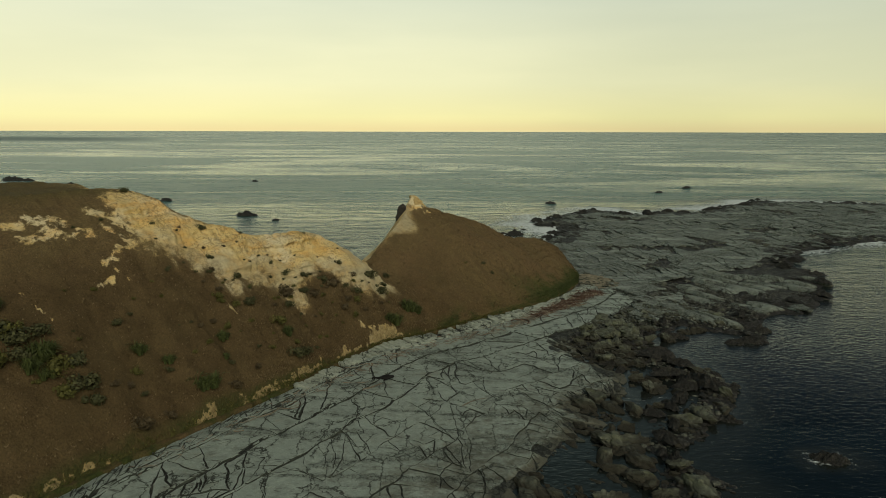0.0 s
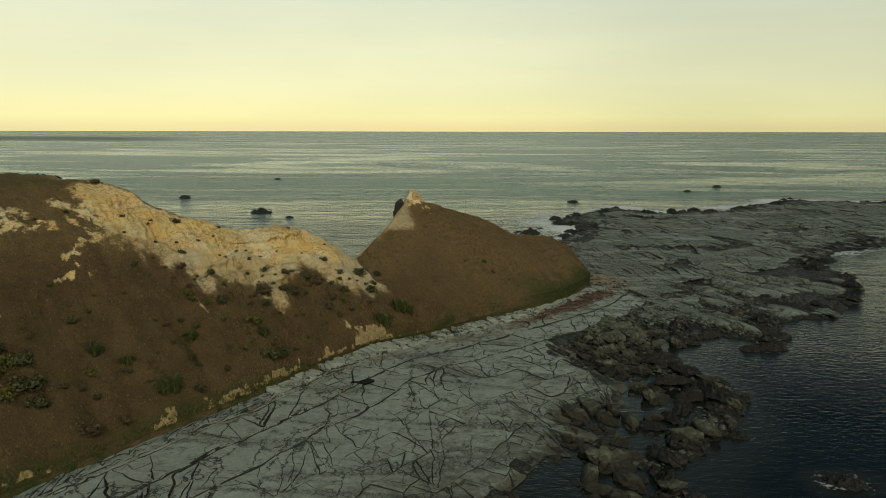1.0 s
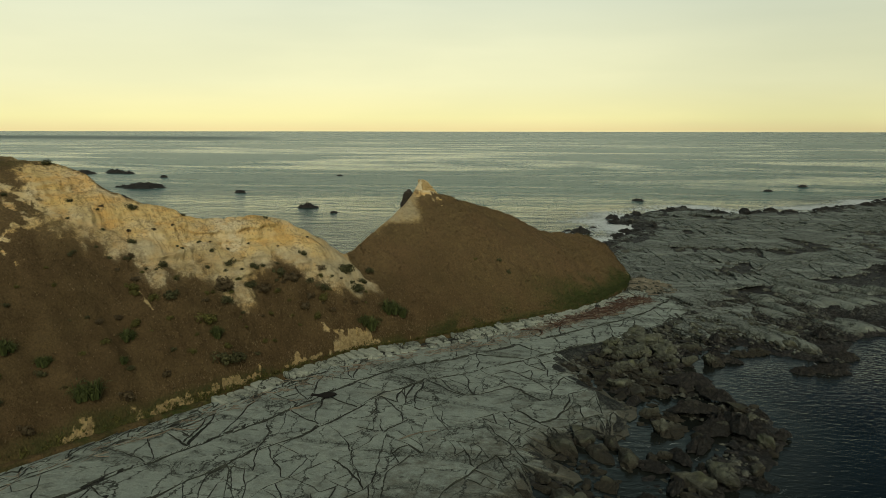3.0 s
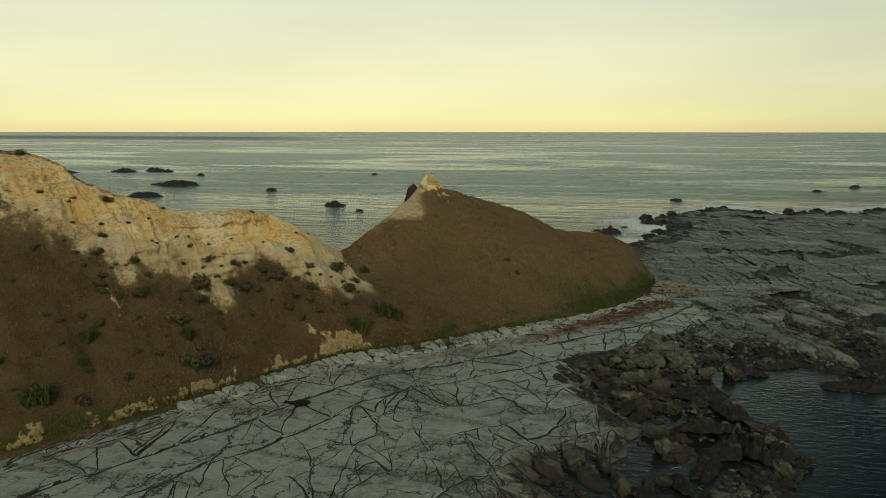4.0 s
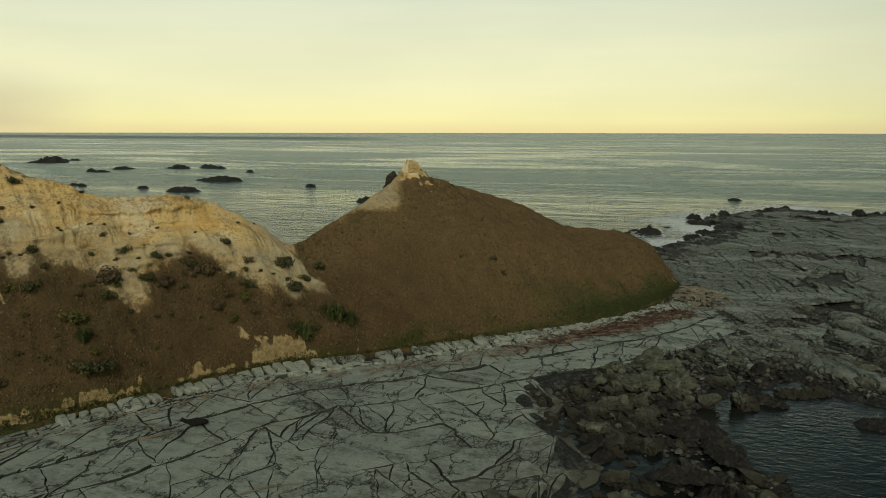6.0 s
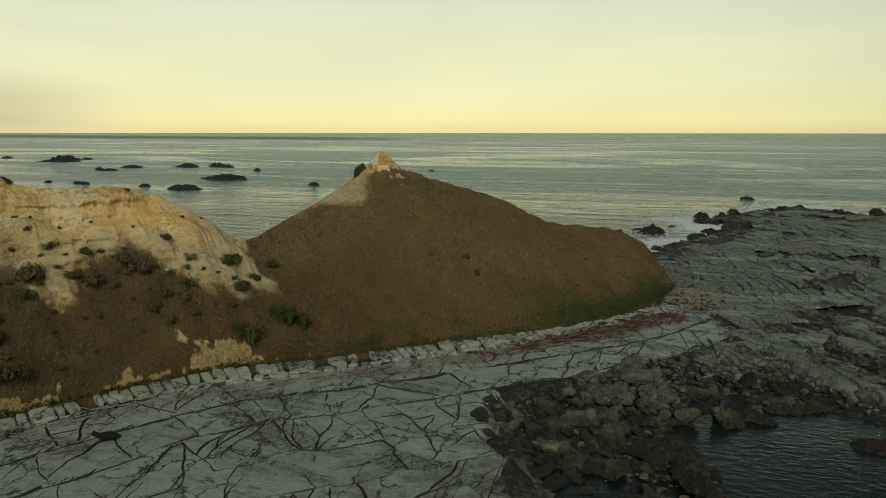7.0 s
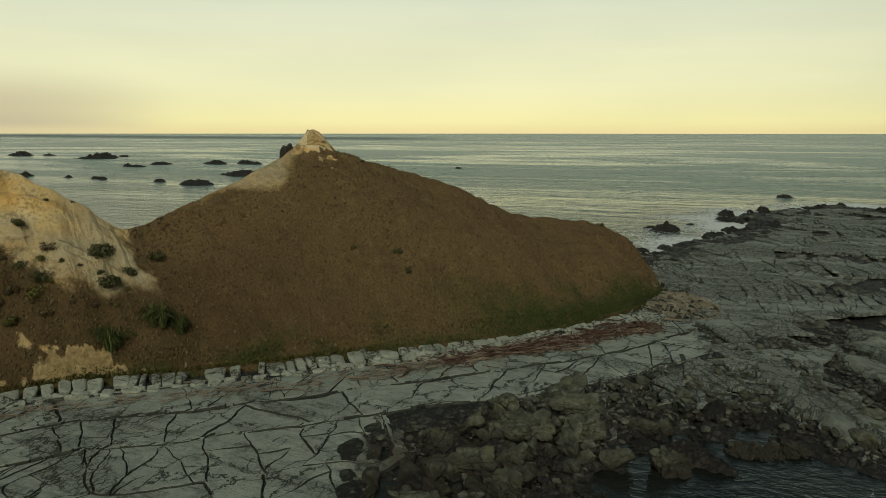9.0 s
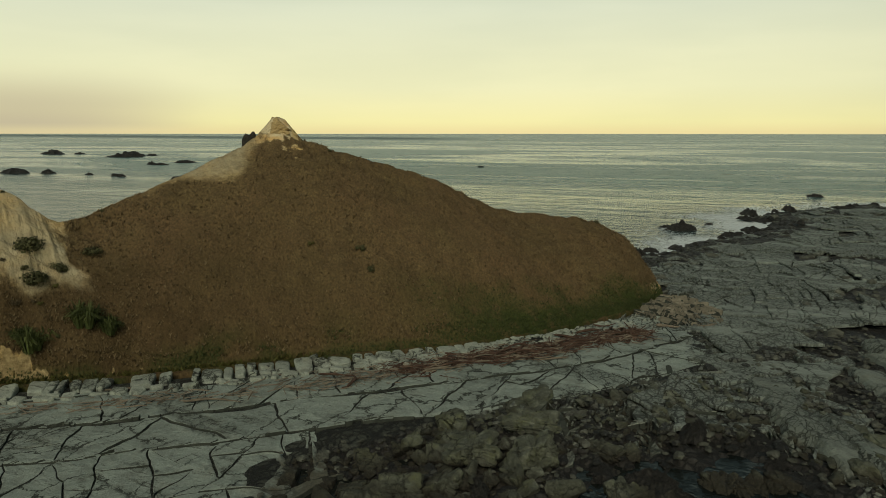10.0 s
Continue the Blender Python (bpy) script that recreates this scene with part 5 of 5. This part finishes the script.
def area(poly):
    p = np.array(poly)
    q = np.roll(p, -1, 0)
    return abs(np.sum(p[:, 0] * q[:, 1] - q[:, 0] * p[:, 1])) / 2


def shatter(poly, goal, r, slant, out):
    """Joints a polygon again and again across its longer side, until the pieces are small enough."""
    a = area(poly)
    p = np.array(poly)
    c = p.mean(0)
    if a < goal(c) * r.lognormal(0.15, 0.85) or a < 0.25:
        out.append(poly)
        return
    ext = p.max(0) - p.min(0)
    if ext[0] > ext[1] * 0.9:
        th = (0.10, -0.45, 0.92)[int(r.choice(3, p=(0.28, 0.10, 0.62)))] + slant + r.normal(0, 0.18)
    else:
        th = math.pi / 2 + r.normal(0, 0.10)
    c = c + r.uniform(-0.22, 0.22, 2) * ext
    for q in cut(poly, c, (math.cos(th), math.sin(th))):
        shatter(q, goal, r, slant, out)


def fine_edge(poly, step):
    out = []
    for (ax, ay), (bx, by) in zip(poly, poly[1:] + poly[:1]):
        n = max(1, int(math.hypot(bx - ax, by - ay) / step))
        out += [(ax + (bx - ax) * k / n, ay + (by - ay) * k / n) for k in range(n)]
    return np.array(out)


def slab_piece(w, zt, gap, depth, bev):
    """A worn slab over the outline w (n, 2), with its top at zt (n)."""
    x, y = w[:, 0], w[:, 1]
    if np.sum(x * np.roll(y, -1) - np.roll(x, -1) * y) < 0:
        w, zt, gap = w[::-1], zt[::-1], np.broadcast_to(gap, (len(w),))[::-1]
    t = np.roll(w, -1, 0) - np.roll(w, 1, 0)
    nrm = np.stack([-t[:, 1], t[:, 0]], -1) / (np.linalg.norm(t, axis=1)[:, None] + 1e-6)
    size = math.sqrt(area(w.tolist()))
    g, b = np.minimum(gap, 0.16 * size), min(bev, 0.14 * size)
    g = np.broadcast_to(g, (len(w),))[:, None]
    r0, r1 = w + nrm * g, w + nrm * (g + b)
    n = len(w)
    v = np.vstack([np.c_[r0, zt - depth], np.c_[r0, zt - b * 0.8], np.c_[r1, zt]])
    f = []
    for i in range(n):
        j = (i + 1) % n
        f += [(i, j, n + j, n + i), (n + i, n + j, 2 * n + j, 2 * n + i)]
    f.append(tuple(range(2 * n, 3 * n)))
    return v, f


def wave(outlines, amps, scale):
    """Bends all the outlines together by one field of noise, so that neighbours still fit."""
    w = np.vstack(outlines)
    amp = np.repeat(amps, [len(o) for o in outlines])[:, None]
    x, y = w[:, 0] / scale, w[:, 1] / scale
    w = w + amp * np.stack([fbm(x, y, 5, 201, 0.52), fbm(x + 77, y, 5, 202, 0.52)], -1)
    w = w + 0.17 * amp * np.stack([fbm(x * 3.6, y * 3.6, 3, 203), fbm(x * 3.6 + 50, y * 3.6, 3, 204)], -1)
    return np.split(w, np.cumsum([len(o) for o in outlines])[:-1])


ARC = np.concatenate([[0], np.cumsum(np.hypot(*np.diff(FOOT, axis=0).T))])
KERN = np.ones(241) / 241


def softened(v):
    return np.convolve(np.pad(v, 120, "edge"), KERN, "valid")


NORM = np.gradient(FOOT, axis=0)
NORM = np.stack([NORM[:, 1], -NORM[:, 0]], -1)
NORM = np.stack([softened(NORM[:, 0]), softened(NORM[:, 1])], -1)
NORM /= np.linalg.norm(NORM, axis=1)[:, None]


def to_world(p):
    """From (along the foot, out from it) to the plan."""
    s, d = p[:, 0], p[:, 1]
    fx, fy = np.interp(s, ARC, FOOT[:, 0]), np.interp(s, ARC, FOOT[:, 1])
    nx, ny = np.interp(s, ARC, NORM[:, 0]), np.interp(s, ARC, NORM[:, 1])
    return np.stack([fx + nx * d, fy + ny * d], -1)


def make_slabs():
    r = np.random.default_rng(17)
    pieces = []
    # long joints along the strike, farther apart towards the sea
    rows = [0.5, 0.8, 3.6, 4.3, 4.8, 9.7, 10.15, 15.6, 16.0, 22.5, 28.5, 35.0, 44.0]
    goals = [0.3, 1.0, 0.9, 1.1, 12.0, 0.5, 16.0, 0.5, 15.0, 12.0, 10.0, 9.0]
    for k, goal in enumerate(goals):
        lo, hi = rows[k], rows[k + 1]
        quad = [(ARC[int(1.2 * SPAN)], lo), (ARC[-1] - 2, lo), (ARC[-1] - 2, hi), (ARC[int(1.2 * SPAN)], hi)]
        strips, step = [], 14.0
        a = quad[0][0]
        while a < quad[1][0]:
            b = min(a + step * r.uniform(0.6, 1.4), quad[1][0])
            strips.append([(a, lo), (b, lo), (b, hi), (a, hi)])
            a = b
        slant = 0.0 if goal < 2 else -0.12
        if k == 0:
            continue
        if k == 1:
            strips = [q for q in strips if not ARC[int(3.5 * SPAN)] < q[0][0] < ARC[int(12.5 * SPAN)]]
        if k in (2, 3):
            strips = [q for q in strips if not ARC[int(5.6 * SPAN)] < q[0][0] < ARC[int(11.4 * SPAN)]]
        for st in strips:
            g = goal * r.lognormal(0, 0.35)
            out = []
            shatter(st, lambda c: g, r, slant, out)
            pieces += [(p, goal) for p in out]
    edges = [(fine_edge(p, 0.42 if goal > 2 else 0.32), goal) for p, goal in pieces]
    edges = [(e, goal) for e, goal in edges if len(e) >= 3]
    bent = wave([to_world(e) for e, _ in edges], [0.60 if goal > 2 else 0.14 if goal == 1.0 else 0.28 for _, goal in edges], 5.5)
    result = [(w.mean(0), w, goal) for w, (_, goal) in zip(bent, edges)]
    cs = np.array([c for c, _, _ in result])
    inside = signed(cs[:, 0], cs[:, 1], FLAT)
    keep = []
    for (c, w, goal), d in zip(result, inside):
        if d < -0.5 or (goal < 1 and r.uniform() < 0.08) or c[1] < 48:
            continue
        zt = slab_level(w[:, 0], w[:, 1]) + r.normal(0, 0.030) + (w - c) @ r.normal(0, 0.012, 2) - 0.45 * smooth(1.6, 0.0, signed(w[:, 0], w[:, 1], FLAT))
        if goal <= 1.1:
            zt = zt + 0.10 + r.normal(0, 0.05)
        gap = 0.010 + 0.115 * vnoise(w[:, 0] / 6, w[:, 1] / 6, 61) ** 3 + r.exponential(0.014) + 0.035 * vnoise(w[:, 0] / 0.7, w[:, 1] / 0.7, 62)
        keep.append((c, w, slab_piece(w, zt, gap, 0.5, 0.03)))
    return keep


def put_slabs(keep, parent, mat, whole, name, rest, label):
    """The slabs in the stretch that passes nearest are parts of their own; the rest is one mesh."""
    big = sorted(keep, key=lambda k: -area(k[1].tolist()))
    own = [k for k in big if whole(k[0])][:300]
    ids = {id(k) for k in own}
    for c, w, (v, f) in own:
        z = float(v[:, 2].mean())
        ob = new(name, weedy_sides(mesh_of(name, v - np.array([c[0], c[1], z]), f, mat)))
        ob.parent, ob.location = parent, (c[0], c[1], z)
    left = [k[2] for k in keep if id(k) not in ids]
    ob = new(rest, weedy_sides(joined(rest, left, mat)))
    ob.parent = parent
    tagged(ob, label, kind="stuff")
    return len(own), len(left)


put_slabs(make_slabs(), shelf, MAT_SLAB, lambda c: 84 < c[1] < 150, "slab", "small_slabs", "jointed pale grey mudstone blocks")


def make_far_slabs():
    r = np.random.default_rng(23)
    out = []
    ux, uy = np.array([0.55, -0.83]), np.array([0.83, 0.55])
    for a in np.arange(-260, 120, 24.0):
        for b in np.arange(60, 420, 19.0):
            shatter([(a, b), (a + 24, b), (a + 24, b + 19), (a, b + 19)], lambda c: float(1.6 + 50.0 * vnoise(c[0] / 20, c[1] / 20, 19) ** 2), r, 0.15, out)
    edges = [e for e in (fine_edge(p, 0.9) for p in out) if len(e) >= 3]
    edges = [e[:, :1] * ux + e[:, 1:] * uy for e in edges]
    cs = np.array([e.mean(0) for e in edges])
    ok = (cs[:, 1] > 140) & (cs[:, 0] > 24) & shore(cs[:, 0], cs[:, 1], 1.5, 200, -0.1)
    ok &= (signed(cs[:, 0], cs[:, 1], [tuple(q) for q in FOOT[int(8 * SPAN)::20]] + [(0, 200)]) < -0.5) & (fbm(cs[:, 0] / 15, cs[:, 1] / 15, 3, 14) < 0.62) & (signed(cs[:, 0], cs[:, 1], BED_ZONE) < 0)
    edges = [e for e, k in zip(edges, ok) if k]
    bent = wave(edges, [1.1] * len(edges), 8.0)
    keep = []
    cc = np.array([w.mean(0) for w in bent])
    coast = signed(cc[:, 0], cc[:, 1], COAST)
    level = 0.68 + 0.42 * smooth(0, 14, coast) + 0.30 * fbm(cc[:, 0] / 22, cc[:, 1] / 22, 3, 15)
    for c, w, z in zip(cc, bent, level):
        zt = np.full(len(w), z + r.normal(0, 0.12)) + (w - c) @ r.normal(0, 0.018, 2)
        keep.append((c, w, slab_piece(w, zt, 0.012 + 0.22 * vnoise(w[:, 0] / 9, w[:, 1] / 9, 63) ** 5 + r.exponential(0.010), 0.32, 0.10)))
    return keep


far_slabs = make_far_slabs()
ob = new("far_slabs", joined("far_slabs", [k[2] for k in far_slabs], MAT_SLAB_FAR))
ob.parent = shelf
tagged(ob, "jointed weathered grey rock paving of the far shelf", kind="stuff")


def make_rough_blocks():
    """Broken bedrock between the slabs and the sea, stepped and tilted, with gullies left open."""
    r = np.random.default_rng(27)
    out = []
    ux, uy = np.array([0.62, -0.78]), np.array([0.78, 0.62])
    for a in np.arange(-130, 30, 16.0):
        for b in np.arange(40, 170, 12.0):
            shatter([(a, b), (a + 16, b), (a + 16, b + 12), (a, b + 12)], lambda c: float(0.5 + 4.0 * vnoise(c[0] / 9, c[1] / 9, 29) ** 2), r, 0.2, out)
    edges = [e[:, :1] * ux + e[:, 1:] * uy for e in (fine_edge(p, 0.40) for p in out) if len(e) >= 3]
    cs = np.array([e.mean(0) for e in edges])
    ok = (cs[:, 1] > 132 + 4 * fbm(cs[:, 0] / 6, cs[:, 1] / 6, 2, 36)) & (cs[:, 1] < 172) & (cs[:, 0] > 8) & (cs[:, 0] < 64) & shore(cs[:, 0], cs[:, 1], -0.5, 60, 0.3)
    ok &= (ridged(cs[:, 0] / 7, cs[:, 1] / 7, 3, 33) < 0.84)
    edges = [e for e, k in zip(edges, ok) if k]
    bent = wave(edges, [0.34] * len(edges), 2.2)
    cc = np.array([w.mean(0) for w in bent])
    inner = smooth(-9, 0, signed(cc[:, 0], cc[:, 1], FLAT))
    level = 0.28 + 0.62 * inner + 0.45 * fbm(cc[:, 0] / 5, cc[:, 1] / 5, 3, 34)
    pieces = []
    for c, w, z in zip(cc, bent, level):
        zt = z + r.normal(0, 0.13) + (w - c) @ (np.array([0.10, 0.02]) + r.normal(0, 0.13, 2))
        zt = np.minimum(zt, slab_level(c[0], c[1]) + 0.25) + 0.05 * fbm(w[:, 0] * 2, w[:, 1] * 2, 2, 35)
        pieces.append(slab_piece(w, zt, 0.06 + r.exponential(0.07), 1.3, 0.05 + 0.12 * r.uniform()))
    return pieces


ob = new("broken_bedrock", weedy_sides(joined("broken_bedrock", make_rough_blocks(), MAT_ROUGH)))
ob.parent = shelf
tagged(ob, "broken olive-grey bedrock between slabs and sea", kind="stuff")


# thin upturned beds fanned round the nose of the hill
def strata_fan():
    r = np.random.default_rng(29)
    pieces = []
    for _ in range(560):
        x, y = r.uniform(32.5, 42.5), r.uniform(166.5, 181)
        if signed(np.array(x), np.array(y), [(32.8, 168.5), (36.5, 166.5), (42.5, 169), (41.5, 176), (37, 181), (34.5, 179)]) < 0:
            continue
        ln, wd, a = r.uniform(0.5, 2.0), r.uniform(0.18, 0.60), radians(-42 + 3.5 * (y - 172)) + r.normal(0, 0.35)
        c, s = math.cos(a), math.sin(a)
        q = np.array([(-ln, -wd), (0.1 * ln, -wd * 1.1), (ln, -wd * 0.8), (ln * 0.95, wd), (-0.2 * ln, wd * 1.05), (-ln * 0.9, wd * 0.8)]) * 0.5 * r.uniform(0.9, 1.1, (6, 1))
        w = np.stack([x + q[:, 0] * c - q[:, 1] * s, y + q[:, 0] * s + q[:, 1] * c], -1)
        z = 1.05 + 0.45 * smooth(41, 34, x) + r.normal(0, 0.06)
        pieces.append(slab_piece(w, np.full(6, z + 0.12) + q[:, 1] * r.uniform(0.6, 1.4), 0.07, 0.8, 0.05))
    return pieces


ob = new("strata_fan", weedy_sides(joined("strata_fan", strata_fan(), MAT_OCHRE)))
ob.parent = shelf
tagged(ob, "thin ochre upturned rock beds below the nose", kind="stuff")


# a row of worn pale blocks, like teeth, along the hill foot
TEETH = []
for k in range(9):
    v, f = rock_shape(1200 + k, 3, 7, 0.10, (1, 1, 1), 0.0, 1 if k % 3 == 0 else 0, 0.62)
    v = np.sign(v) * np.abs(v) ** 0.40
    v[:, 1] *= 1 - 0.12 * v[:, 0]
    TEETH.append(mesh_of("rock_block", v, f, MAT_PALE))


def block_row():
    r = np.random.default_rng(31)
    for lo, hi, first, last in ((0.9, 3.8, 3.6, 12.4), (4.0, 5.0, 5.6, 11.6)):
        a = ARC[int(first * SPAN)]
        while a < ARC[int(last * SPAN)]:
            wide = float(np.clip(r.lognormal(-0.02, 0.35), 0.5, 1.9))
            near, far = lo + r.uniform(-0.3, 0.3), hi + r.uniform(-0.5, 0.4)
            parts = [(near, far)]
            if r.uniform() < 0.3:
                mid = near + (far - near) * r.uniform(0.4, 0.6)
                parts = [(near, mid - 0.06), (mid + 0.06, far)]
            for p0, p1 in parts:
                e = np.array([[a + wide / 2, p0], [a + wide / 2 + r.normal(-0.15, 0.2), p1]])
                w = to_world(e)
                c, d = w.mean(0), w[1] - w[0]
                ob = new("rock_block", TEETH[int(r.integers(9))])
                ob.parent = shelf
                lift = float(slab_level(c[0], c[1])) - 0.08 + r.normal(0, 0.06)
                ob.matrix_world = pose(c[0], c[1], lift, r.normal(0, 4), 3 + r.normal(0, 3), math.degrees(math.atan2(d[1], d[0]))) @ Matrix.Diagonal(
                    (np.hypot(*d) / 2, wide / 2, 0.34 + 0.1 * r.uniform(), 1))
            a += wide + 0.10 + r.exponential(0.10) + (r.uniform(0.4, 1.6) if r.uniform() < 0.10 else 0)


block_row()
